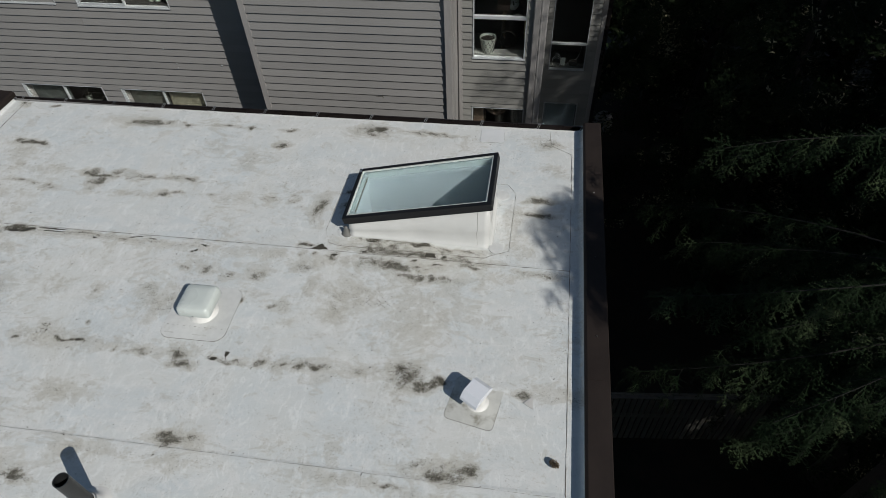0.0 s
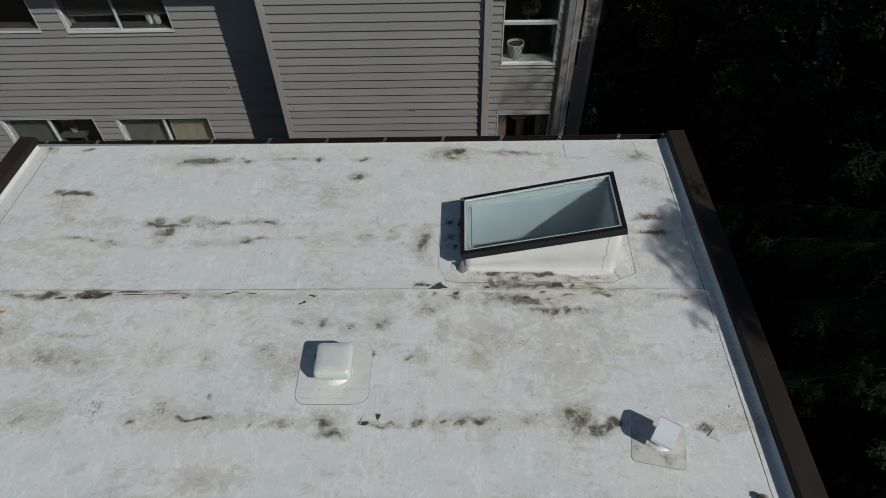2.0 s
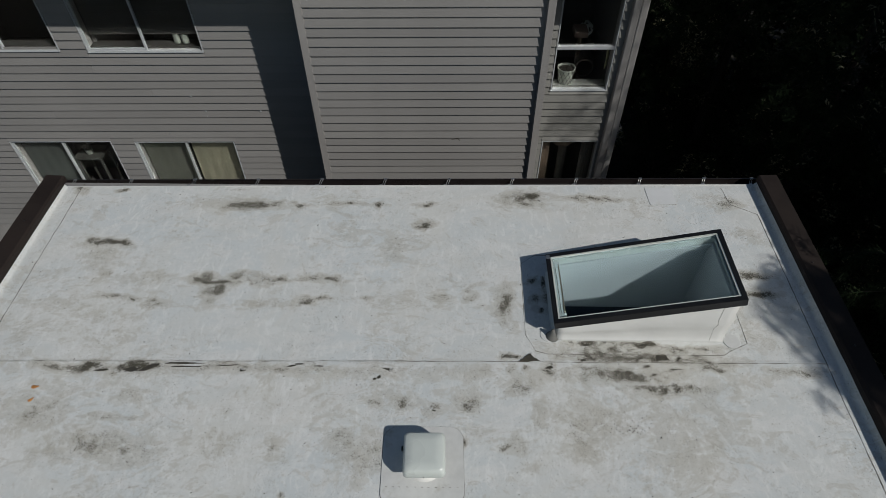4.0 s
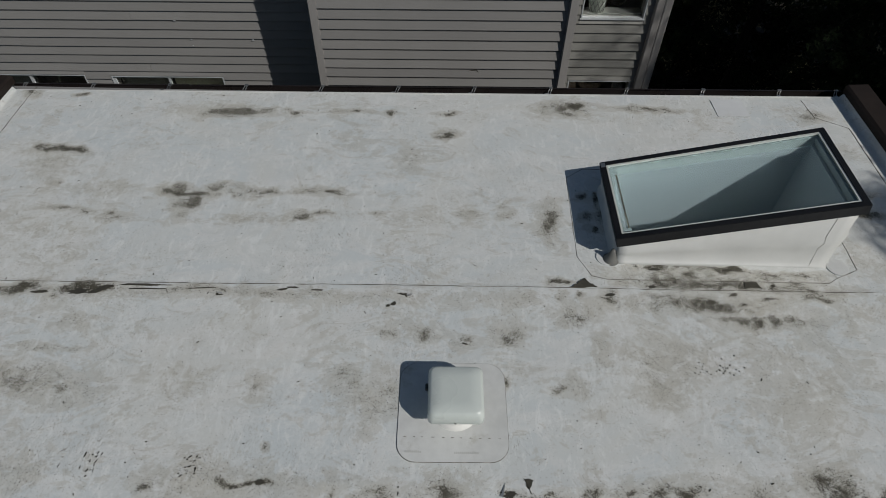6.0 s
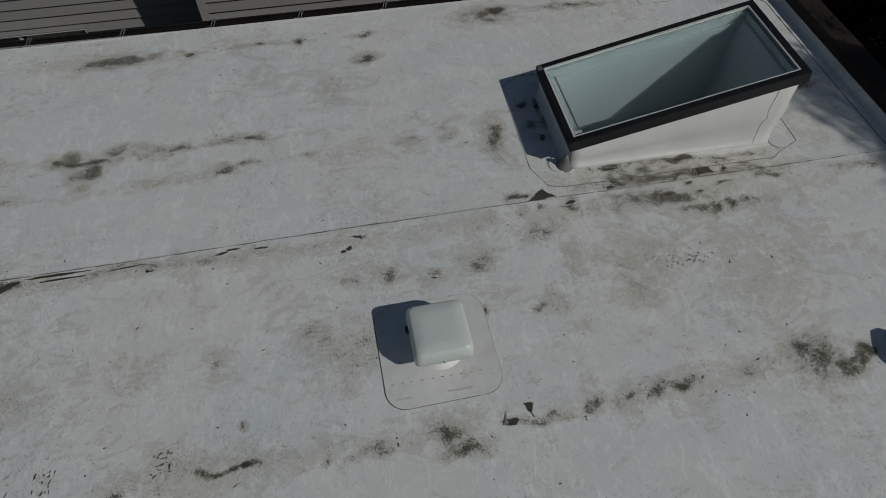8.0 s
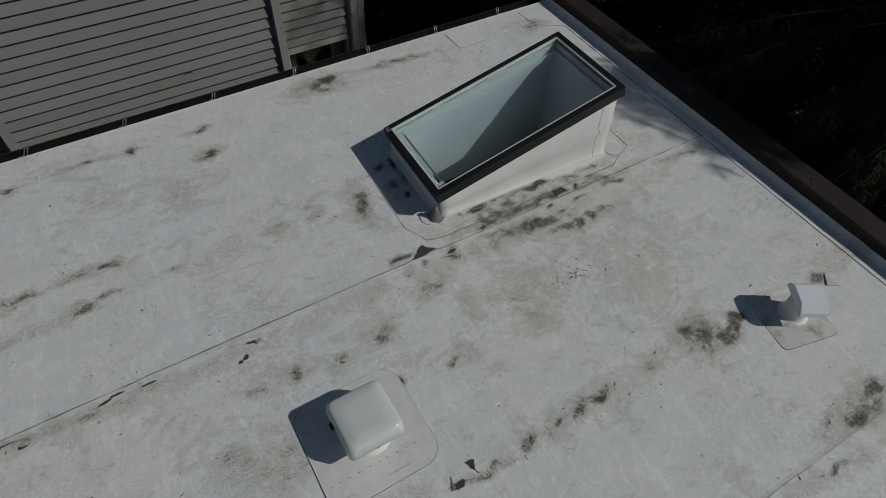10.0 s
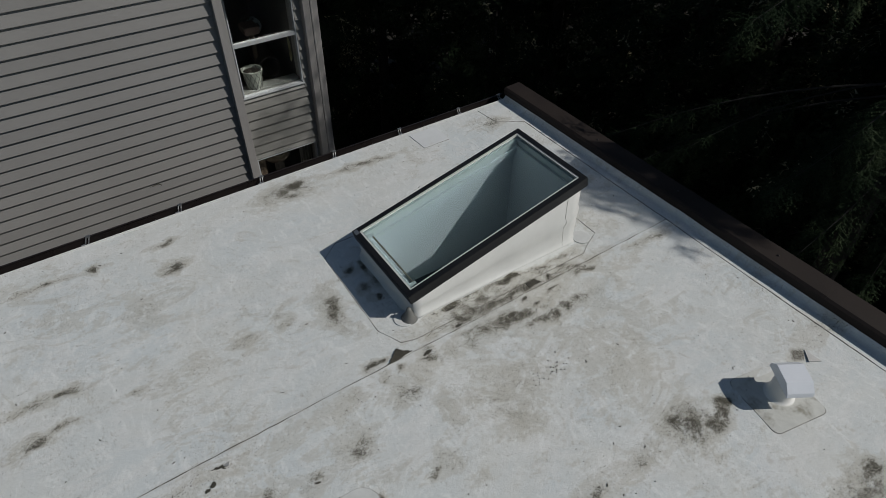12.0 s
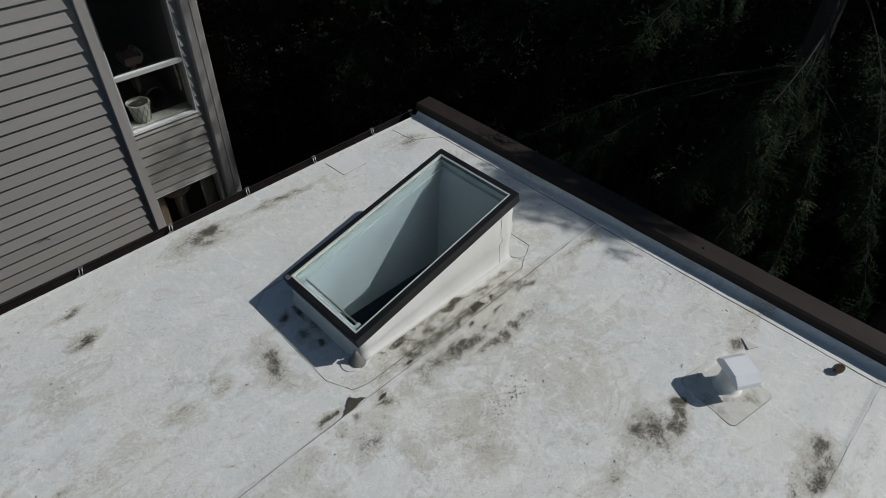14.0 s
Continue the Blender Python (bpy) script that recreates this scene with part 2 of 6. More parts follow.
M_CAP = plain("vent_plastic", (0.56, 0.60, 0.57), 0.28, 0, 0.04, 12, 0.05, (0.42, 0.44, 0.38), (0.7, 0.9))
M_NECK = plain("vent_neck", (0.72, 0.71, 0.68), 0.45, 0, 0.06, 20, 0.1)
M_HOOD = plain("white_hood", (0.70, 0.72, 0.76), 0.35, 0, 0.04, 20, 0.05, (0.4, 0.38, 0.35), (0.72, 0.85))
M_ABS = plain("black_pipe", (0.02, 0.021, 0.021), 0.4, 0, 0.3, 30, 0.1)
M_SIDE = siding("siding_paint", (0.220, 0.214, 0.207), (0.258, 0.251, 0.242))
# slightly darker, greener tone for the right and back walls
M_SIDE_R = siding("siding_paint_greenish", (0.212, 0.210, 0.196), (0.245, 0.243, 0.226))
M_TRIM = plain("trim_paint", (0.295, 0.283, 0.272), 0.6, 0, 0.1, 30, 0.25, (0.34, 0.33, 0.31), (0.66, 0.82), (1, 1, 0.15))
M_VINYL = plain("white_frame", (0.42, 0.44, 0.45), 0.4, 0, 0.06, 30, 0.05, (0.35, 0.34, 0.32), (0.7, 0.85))
M_PANE = glass("window_glass", (0.93, 0.96, 0.95))
M_LIGHTGLASS = glass("skylight_glass", (0.505, 0.608, 0.655))
# wall colour kept dark in place of the rooms' lack of light
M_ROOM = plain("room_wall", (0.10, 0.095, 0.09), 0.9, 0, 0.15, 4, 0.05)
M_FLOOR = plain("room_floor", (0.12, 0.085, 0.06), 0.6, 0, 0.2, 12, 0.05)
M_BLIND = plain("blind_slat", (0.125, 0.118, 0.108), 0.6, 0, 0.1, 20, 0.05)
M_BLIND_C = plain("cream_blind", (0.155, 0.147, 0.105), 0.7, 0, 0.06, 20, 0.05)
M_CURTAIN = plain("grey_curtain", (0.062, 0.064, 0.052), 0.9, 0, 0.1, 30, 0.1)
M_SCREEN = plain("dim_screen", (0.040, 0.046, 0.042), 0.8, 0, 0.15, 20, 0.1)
M_BLUEBLIND = plain("blue_grey_blind", (0.34, 0.40, 0.43), 0.7, 0, 0.1, 20, 0.05)
# tan carpet again, darkened in colour for the tunnel's shade
M_CARPET_SHADE = plain("carpet_shade", (0.030, 0.024, 0.019), 1.0, 0, 0.25, 80, 0.5)
M_BOX = plain("brown_board", (0.15, 0.105, 0.085), 0.8, 0, 0.15, 30, 0.1)
M_PLANTER = plain("glazed_white", (0.42, 0.46, 0.45), 0.35, 0, 0.05, 20, 0.03)
M_CREAM = plain("cream_fabric", (0.36, 0.34, 0.20), 0.8, 0, 0.1, 40, 0.1)
M_HOUSEPLANT = plain("house_plant_leaf", (0.020, 0.030, 0.016), 0.5, 0, 0.3, 40, 0.1)
# near-black greens: the forest's own shade is put into these colours
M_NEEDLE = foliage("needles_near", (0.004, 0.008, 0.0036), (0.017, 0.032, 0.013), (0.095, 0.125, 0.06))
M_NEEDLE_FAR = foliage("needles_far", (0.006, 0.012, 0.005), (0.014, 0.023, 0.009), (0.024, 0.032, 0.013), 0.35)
M_BARK = plain("bark", (0.026, 0.021, 0.017), 0.95, 0, 0.4, 20, 0.8, None, (0, 1), (1, 1, 0.25))
# limb bark darkened in colour to stand in for crown shade
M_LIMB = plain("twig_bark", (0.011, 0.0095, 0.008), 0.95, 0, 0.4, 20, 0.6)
M_SOIL = plain("forest_floor", (0.020, 0.016, 0.011), 1.0, 0, 0.5, 3, 0.8, (0.035, 0.024, 0.014), (0.55, 0.7))
M_FENCE = plain("grey_fence_wood", (0.13, 0.12, 0.105), 0.85, 0, 0.25, 12, 0.4)
M_CONE = plain("cone_scale", (0.17, 0.125, 0.075), 0.75, 0, 0.5, 60, 0.3)
M_LEAF = plain("orange_leaf", (0.42, 0.19, 0.05), 0.7, 0, 0.3, 60, 0.2)
# white ware painted grey: the shade it stands in is in the colour
M_POT_SHADED = plain("white_pot_shaded", (0.20, 0.215, 0.19), 0.5, 0, 0.06, 30, 0.05)
M_SILL = plain("inner_sill_paint", (0.22, 0.225, 0.21), 0.5, 0, 0.08, 20, 0.05)
# dark copy of the inner sill, with the rooms' dimness in its colour
M_SILL_DIM = plain("dim_sill", (0.030, 0.028, 0.026), 0.7, 0, 0.1, 20, 0.05)
M_WIRE = plain("dark_wire", (0.05, 0.05, 0.045), 0.6, 0.0, 0.2, 60, 0.05)
M_CARPET = plain("tan_carpet", (0.10, 0.075, 0.053), 1.0, 0, 0.2, 80, 0.5)
M_DISH = plain("grey_dish", (0.30, 0.30, 0.30), 0.5, 0.1, 0.1, 30, 0.05)

# ---- mesh helpers ----


def mesh_of(name, bm, material, bevel=0.0, smooth=False):
    if bevel:
        bmesh.ops.bevel(bm, geom=bm.edges[:], offset=bevel, segments=2, affect="EDGES", clamp_overlap=True)
    bmesh.ops.recalc_face_normals(bm, faces=bm.faces[:])
    me = bpy.data.meshes.new(name)
    bm.to_mesh(me)
    bm.free()
    for m in material if isinstance(material, (list, tuple)) else (material,):
        me.materials.append(m)
    if smooth:
        for p in me.polygons:
            p.use_smooth = True
    return me


def part(name, bm, material, parent=None, label="", bevel=0.0, smooth=False):
    ob = new(name, mesh_of(name, bm, material, bevel, smooth))
    if parent is not None:
        ob.parent = parent
    if label:
        ob["label"] = label
    return ob


def base(name, at=(0, 0, 0), **tags):
    """The Empty at the base of a thing made of parts. Parts are built in world places about it."""
    ob = new(name)
    ob.empty_display_size = 0.1
    ob.location = at
    return tagged(ob, **tags)


def held(ob, thing):
    """Hang a part, built in world places, under a thing whose Empty stands elsewhere."""
    ob.parent = thing
    ob.matrix_parent_inverse = Matrix.Translation(thing.location).inverted()
    return ob


def box(bm, a, b):
    """An upright box from corner a to corner b."""
    v = [bm.verts.new((x, y, z)) for z in (a[2], b[2]) for y in (a[1], b[1]) for x in (a[0], b[0])]
    for f in ((0, 2, 3, 1), (4, 5, 7, 6), (0, 1, 5, 4), (2, 6, 7, 3), (0, 4, 6, 2), (1, 3, 7, 5)):
        bm.faces.new([v[i] for i in f])
    return v


def boxes(*pairs):
    bm = bmesh.new()
    for a, b in pairs:
        box(bm, a, b)
    return bm


def extrude_poly(bm, points, move):
    """A closed prism from a planar outline (3D points) swept by move."""
    lo = [bm.verts.new(p) for p in points]
    hi = [bm.verts.new(Vector(p) + Vector(move)) for p in points]
    n = len(lo)
    bm.faces.new(lo[::-1]), bm.faces.new(hi)
    for i in range(n):
        bm.faces.new((lo[i], lo[(i + 1) % n], hi[(i + 1) % n], hi[i]))
    return bm


def rounded(cx, cy, hx, hy, r, z, turn=0.0, n=7, jitter=0.0, seed=1):
    """The outline of a rounded rectangle lying flat."""
    rng = random.Random(seed)
    out = []
    for sx, sy, a0 in ((1, 1, 0), (-1, 1, 90), (-1, -1, 180), (1, -1, 270)):
        for i in range(n):
            a = radians(a0 + 90 * i / (n - 1))
            x = sx * (hx - r) + r * math.cos(a) + rng.uniform(-jitter, jitter)
            y = sy * (hy - r) + r * math.sin(a) + rng.uniform(-jitter, jitter)
            c, s = math.cos(radians(turn)), math.sin(radians(turn))
            out.append((cx + c * x - s * y, cy + s * x + c * y, z))
    return out


def tube(bm, path, radii, sides=8, caps=True):
    """A tapered tube along a path."""
    rings = []
    for i, p in enumerate(path):
        p = Vector(p)
        d = Vector(path[min(i + 1, len(path) - 1)]) - Vector(path[max(i - 1, 0)])
        q = d.to_track_quat("Z", "Y")
        rings.append([bm.verts.new(p + q @ Vector((radii[i] * math.cos(2 * math.pi * k / sides), radii[i] * math.sin(2 * math.pi * k / sides), 0))) for k in range(sides)])
    for a, b in zip(rings, rings[1:]):
        for k in range(sides):
            bm.faces.new((a[k], a[(k + 1) % sides], b[(k + 1) % sides], b[k]))
    if caps:
        bm.faces.new(rings[0][::-1]), bm.faces.new(rings[-1])
    return bm


def lathe(bm, at, profile, sides=28):
    """A surface of revolution about the upright through at; profile: (radius, height)."""
    rings = [[bm.verts.new((at[0] + r * math.cos(2 * math.pi * k / sides), at[1] + r * math.sin(2 * math.pi * k / sides), at[2] + h)) for k in range(sides)] for r, h in profile]
    for a, b in zip(rings, rings[1:]):
        for k in range(sides):
            bm.faces.new((a[k], a[(k + 1) % sides], b[(k + 1) % sides], b[k]))
    return rings


def soup(name, verts, tris, materials, slots=None):
    """A mesh object from arrays of points and triangles."""
    me = bpy.data.meshes.new(name)
    me.vertices.add(len(verts))
    me.vertices.foreach_set("co", np.asarray(verts, np.float32).ravel())
    me.loops.add(3 * len(tris))
    me.loops.foreach_set("vertex_index", np.asarray(tris, np.int32).ravel())
    me.polygons.add(len(tris))
    me.polygons.foreach_set("loop_start", np.arange(0, 3 * len(tris), 3, dtype=np.int32))
    for m in materials:
        me.materials.append(m)
    if slots is not None:
        me.polygons.foreach_set("material_index", np.asarray(slots, np.int32))
    me.update(calc_edges=True)
    return new(name, me)


def soft_noise(x, y, scale, seed):
    """Smooth value noise in 0..1 on arrays."""
    rng = np.random.RandomState(seed)
    table = rng.rand(128, 128)
    u, v = x * scale, y * scale
    i, j = np.floor(u).astype(int), np.floor(v).astype(int)
    f, g = u - i, v - j
    f, g = f * f * (3 - 2 * f), g * g * (3 - 2 * g)
    a, b = table[i % 128, j % 128], table[(i + 1) % 128, j % 128]
    c, d = table[i % 128, (j + 1) % 128], table[(i + 1) % 128, (j + 1) % 128]
    return (a * (1 - f) + b * f) * (1 - g) + (c * (1 - f) + d * f) * g

# ---- the roof ----
X_W, X_E, Y_N, Y_S = -5.56, 0.57, 4.90, -6.0     # inner faces of the copings, eave, far end
SHAFT = (-1.345, -0.245, 3.325, 3.855)            # skylight opening: x0, x1, y0, y1
SEAMS = (3.07, 1.285)
SKEW = 0.0165                                     # the eave runs a little off square


def eave_shift(x):
    return 0.022 + SKEW * (x - 0.5)


def skewed(ob):
    """Shear a part along the eave."""
    for v in ob.data.vertices:
        v.co.y += eave_shift(v.co.x)
    return ob


# stains: x, y, half length, half width, strength
STAINS_FOOT = [(-1.263, 3.238, 0.015, 0.02, 1.1), (-1.157, 3.226, 0.05, 0.023, 1.1), (-0.99, 3.243, 0.032, 0.017, 1.0), (-0.886, 3.251, 0.022, 0.013, 0.85),
               (-0.758, 3.236, 0.072, 0.022, 1.1), (-0.502, 3.21, 0.034, 0.008, 1.0), (-0.317, 3.209, 0.081, 0.014, 1.05), (-1.189, 3.115, 0.071, 0.028, 1.1),
               (-1.073, 3.123, 0.016, 0.026, 1.05), (-0.975, 3.118, 0.019, 0.029, 0.95), (-0.867, 3.12, 0.064, 0.016, 0.9), (-0.642, 3.124, 0.049, 0.026, 1.15),
               (-0.529, 3.13, 0.018, 0.026, 1.0), (-0.409, 3.124, 0.049, 0.014, 0.95)]
STAINS_FOOT_SEAM = [(-1.44, 3.024, 0.042, 0.027, 1.1), (-1.718, 3.019, 0.039, 0.017, 0.95), (-1.606, 3.021, 0.019, 0.023, 0.85), (-0.767, 3.048, 0.036, 0.013, 1.1),
                    (-1.102, 3.029, 0.158, 0.032, 0.72), (-0.907, 2.976, 0.096, 0.034, 0.74), (-0.727, 2.983, 0.024, 0.008, 1.05), (-0.566, 3.019, 0.063, 0.011, 0.95),
                    (-0.319, 3.042, 0.094, 0.019, 1.0), (-1.503, 3.806, 0.024, 0.03, 1.0), (-1.478, 3.625, 0.037, 0.03, 1.0), (-1.459, 3.533, 0.016, 0.027, 0.95),
                    (-1.405, 3.771, 0.023, 0.145, 1.0), (-1.674, 3.587, 0.053, 0.069, 0.6), (-1.72, 3.126, 0.03, 0.028, 0.8), (-0.893, 3.135, 0.50, 0.045, 0.74), (-0.80, 3.225, 0.52, 0.020, 0.78), (-1.02, 2.985, 0.30, 0.045, 0.72)]
STAINS_EAVE = [(-3.78, 4.619, 0.185, 0.049, 1.0), (-3.981, 4.601, 0.119, 0.049, 0.72), (-3.407, 4.604, 0.056, 0.03, 0.85), (-3.001, 4.628, 0.23, 0.024, 0.6),
               (-2.771, 4.629, 0.03, 0.025, 1.0), (-2.369, 4.615, 0.081, 0.03, 0.95), (-2.35, 4.408, 0.087, 0.04, 1.0), (-1.524, 4.719, 0.181, 0.093, 0.85),
               (-1.444, 4.759, 0.091, 0.038, 0.9), (-0.924, 4.718, 0.219, 0.032, 0.9), (-4.879, 4.149, 0.125, 0.021, 1.0), (-5.023, 4.162, 0.087, 0.022, 0.7),
               (-4.801, 3.828, 0.049, 0.029, 0.65)]
STAINS_UPPER = [(-3.911, 3.767, 0.179, 0.033, 1.05), (-3.505, 3.78, 0.117, 0.029, 1.0), (-3.728, 3.826, 0.085, 0.024, 1.0), (-3.148, 3.795, 0.148, 0.038, 0.72),
                (-3.016, 3.79, 0.078, 0.019, 1.0), (-3.928, 3.649, 0.083, 0.09, 0.66), (-3.89, 3.687, 0.045, 0.046, 0.85), (-3.205, 3.571, 0.063, 0.027, 1.15),
                (-3.073, 3.593, 0.057, 0.022, 0.7), (-4.361, 3.557, 0.07, 0.043, 0.55), (-4.659, 3.594, 0.196, 0.022, 0.55), (-2.17, 3.625, 0.102, 0.035, 0.62),
                (-1.716, 3.551, 0.069, 0.162, 0.7), (-4.051, 3.802, 0.098, 0.038, 0.75), (-2.757, 3.607, 0.064, 0.022, 0.5), (-1.99, 3.722, 0.046, 0.046, 0.5)]
STAINS_SEAM = [(-4.295, 2.998, 0.108, 0.033, 1.05), (-4.588, 3.014, 0.12, 0.021, 0.9), (-1.73, 3.118, 0.078, 0.022, 0.95), (-4.2, 2.971, 0.057, 0.017, 1.0),
               (-4.302, 2.623, 0.164, 0.024, 0.6), (-2.42, 2.735, 0.073, 0.042, 0.68), (-2.204, 2.72, 0.054, 0.039, 0.6), (-2.026, 2.765, 0.06, 0.049, 0.72),
               (-1.644, 2.878, 0.106, 0.055, 0.66), (-1.508, 2.685, 0.059, 0.1, 0.4), (-3.231, 2.444, 0.066, 0.058, 0.52), (-2.804, 2.518, 0.083, 0.045, 0.6),
               (-2.668, 2.433, 0.158, 0.107, 0.48), (-4.166, 2.412, 0.215, 0.085, 0.48)]
STAINS_VENT_ROW = [(-1.684, 2.467, 0.072, 0.041, 0.68), (-1.783, 2.469, 0.031, 0.014, 0.83), (-2.016, 2.485, 0.021, 0.032, 0.85), (-3.245, 1.974, 0.083, 0.012, 0.95),
                   (-3.143, 1.982, 0.028, 0.014, 1.25), (-3.099, 2.131, 0.028, 0.02, 0.65), (-3.075, 1.989, 0.033, 0.014, 0.95), (-2.792, 1.952, 0.013, 0.021, 0.85),
                   (-2.609, 1.951, 0.087, 0.026, 0.68), (-2.323, 1.961, 0.106, 0.056, 0.85), (-2.266, 1.887, 0.082, 0.036, 0.75), (-1.691, 1.967, 0.037, 0.023, 0.95),
                   (-1.509, 1.983, 0.019, 0.014, 1.2), (-1.254, 1.969, 0.074, 0.026, 1.0)]
STAINS_VENT_ROW_EAST = [(-2.059, 1.954, 0.037, 0.014, 1.2), (-1.899, 1.948, 0.096, 0.023, 0.92), (-0.994, 1.996, 0.051, 0.028, 0.68), (-0.678, 2.008, 0.079, 0.06, 0.8),
                        (-1.39, 1.978, 0.092, 0.038, 0.6), (-3.596, 1.952, 0.055, 0.019, 0.6), (-1.199, 2.633, 0.24, 0.122, 0.36), (-1.29, 2.452, 0.128, 0.072, 0.36),
                        (-0.60, 1.975, 0.13, 0.075, 0.62), (-0.50, 1.925, 0.07, 0.035, 1.0), (-0.43, 1.965, 0.05, 0.030, 1.15), (-0.36, 1.995, 0.06, 0.035, 1.2), (0.179, 1.96, 0.052, 0.033, 1.05),
                        (-0.218, 1.369, 0.11, 0.067, 0.9), (-0.322, 1.356, 0.048, 0.032, 1.15), (-0.092, 1.384, 0.054, 0.036, 0.9)]
STAINS_NEAR = [(-2.128, 1.344, 0.095, 0.036, 1.15), (-1.958, 1.356, 0.059, 0.03, 0.7), (-2.952, 0.979, 0.1, 0.036, 0.9), (-0.592, 1.243, 0.082, 0.017, 0.8),
               (-0.441, 1.37, 0.076, 0.035, 0.7), (-0.912, 1.251, 0.207, 0.047, 0.45), (-2.939, 1.588, 0.236, 0.081, 0.4)]
STAINS_WEST = [(-5.4, 4.792, 0.059, 0.041, 1.0), (-5.052, 4.775, 0.048, 0.024, 0.9), (-4.926, 4.141, 0.18, 0.035, 0.85), (-4.845, 4.127, 0.11, 0.021, 1.05),
               (-5.063, 4.169, 0.06, 0.035, 0.7), (-4.842, 3.002, 0.171, 0.03, 0.7), (-4.608, 2.988, 0.119, 0.035, 0.95), (-4.289, 2.99, 0.094, 0.035, 1.1),
               (-4.913, 3.99, 0.147, 0.132, 0.4), (-4.416, 2.431, 0.234, 0.105, 0.5), (-4.738, 2.652, 0.121, 0.091, 0.5)]
STAINS_OTHER = [(0.27, 4.68, 0.09, 0.05, 0.85), (0.12, 4.7, 0.2, 0.08, 0.35), (0.3, 4.3, 0.13, 0.08, 0.4), (-2.5, 4.2, 0.25, 0.1, 0.25), (-3.0, 4.35, 0.12, 0.1, 0.25),
                (-1.97, 3.63, 0.06, 0.04, 0.55), (-3.5, 3.55, 0.3, 0.04, 0.35), (-4.5, 3.8, 0.2, 0.05, 0.3), (0.19, 3.87, 0.12, 0.028, 1.4), (0.17, 3.7, 0.12, 0.028, 1.4),
                (-0.02, 3.6, 0.07, 0.15, 0.35), (0.05, 3.3, 0.12, 0.1, 0.35), (-0.67, 2.87, 0.2, 0.04, 1.0), (-2.64, 2.78, 0.05, 0.03, 0.7), (0.22, 3.02, 0.16, 0.03, 0.7),
                (-3.2, 3.0, 0.4, 0.03, 0.45), (-3.75, 3.0, 0.3, 0.025, 0.55), (-4.26, 2.78, 0.11, 0.05, 0.45)]
STAINS_MORE = [(-3.57, 2.45, 0.1, 0.14, 0.25), (-3.86, 2.05, 0.05, 0.05, 0.3), (-3.4, 2.03, 0.05, 0.03, 0.3), (-3.3, 1.0, 0.25, 0.09, 0.6), (-2.6, 1.2, 0.3, 0.06, 0.3),
               (-0.3, 2.5, 0.3, 0.12, 0.2), (-1.0, 3.185, 0.36, 0.040, 0.55), (-0.45, 3.19, 0.22, 0.035, 0.5), (-0.80, 3.105, 0.50, 0.034, 0.62), (-0.95, 2.96, 0.34, 0.05, 0.55), (-0.35, 3.09, 0.2, 0.03, 0.6)]
ALL_STAINS = STAINS_FOOT + STAINS_FOOT_SEAM + STAINS_EAVE + STAINS_UPPER + STAINS_SEAM + STAINS_VENT_ROW + STAINS_VENT_ROW_EAST + STAINS_NEAR + STAINS_WEST + STAINS_OTHER + STAINS_MORE


def dirt_at(x, y):
    """How dirty the sheet is at arrays of places: streaks along the joints and stains of their own."""
    wx = x + 0.06 * (soft_noise(x, y, 6, 11) - 0.5) + 0.06 * (soft_noise(x, y, 15, 12) - 0.5)
    wy = y + 0.045 * (soft_noise(x, y, 7, 13) - 0.5) + 0.045 * (soft_noise(x, y, 14, 14) - 0.5)
    d = 0.16 * soft_noise(x, y, 1.7, 15) + 0.10 * soft_noise(x, y, 5.0, 16) - 0.05
    for cy, w, s in ((2.98, 0.06, 0.28), (1.98, 0.085, 0.50), (2.45, 0.28, 0.15), (3.77, 0.05, 0.15), (3.56, 0.05, 0.14), (4.64, 0.10, 0.16), (1.22, 0.05, 0.24), (2.80, 0.12, 0.12)):
        d = d + s * np.exp(-((wy - cy) / w) ** 2) * soft_noise(x, y, 2.6, 17 + int(cy * 100))
    for cx, cy, rx, ry, s in ALL_STAINS:
        m = (np.abs(wx - cx) < 3.2 * rx) & (np.abs(wy - cy) < 3.4 * ry)
        q = ((wx[m] - cx) / (rx * 1.08)) ** 2 + ((wy[m] - cy) / (ry * 1.12)) ** 2
        d[m] = np.maximum(d[m], d[m] * 0.5 + s * np.exp(-q * 0.75) * (0.6 + 0.55 * soft_noise(x[m], y[m], 23, int(abs(cx) * 37 + cy * 11))))
    d = d + 0.4 * np.clip(soft_noise(x, y, 3.1, 51) * soft_noise(x, y, 9.0, 52) - 0.34, 0, 1) + 0.3 * np.clip(soft_noise(x, y, 14.0, 53) - 0.72, 0, 1)
    return np.clip(d, 0, 1.15)


def height_at(x, y):
    """Gentle rise and fall of the sheet, with low ridges along the joints."""
    z = 0.005 * (soft_noise(x, y, 1.6, 31) - 0.5) + 0.003 * (soft_noise(x, y, 6, 32) - 0.5)
    z = z + 0.004 * np.exp(-((y - 1.99) / 0.03) ** 2) * soft_noise(x, y, 4, 33)
    for s in SEAMS:
        d = s + 0.013 * (x + 2.6) - y
        z = z + 0.003 * (np.clip(d / 0.012 + 0.5, 0, 1) - np.clip((d - 0.10) / 0.08, 0, 1))
    return z


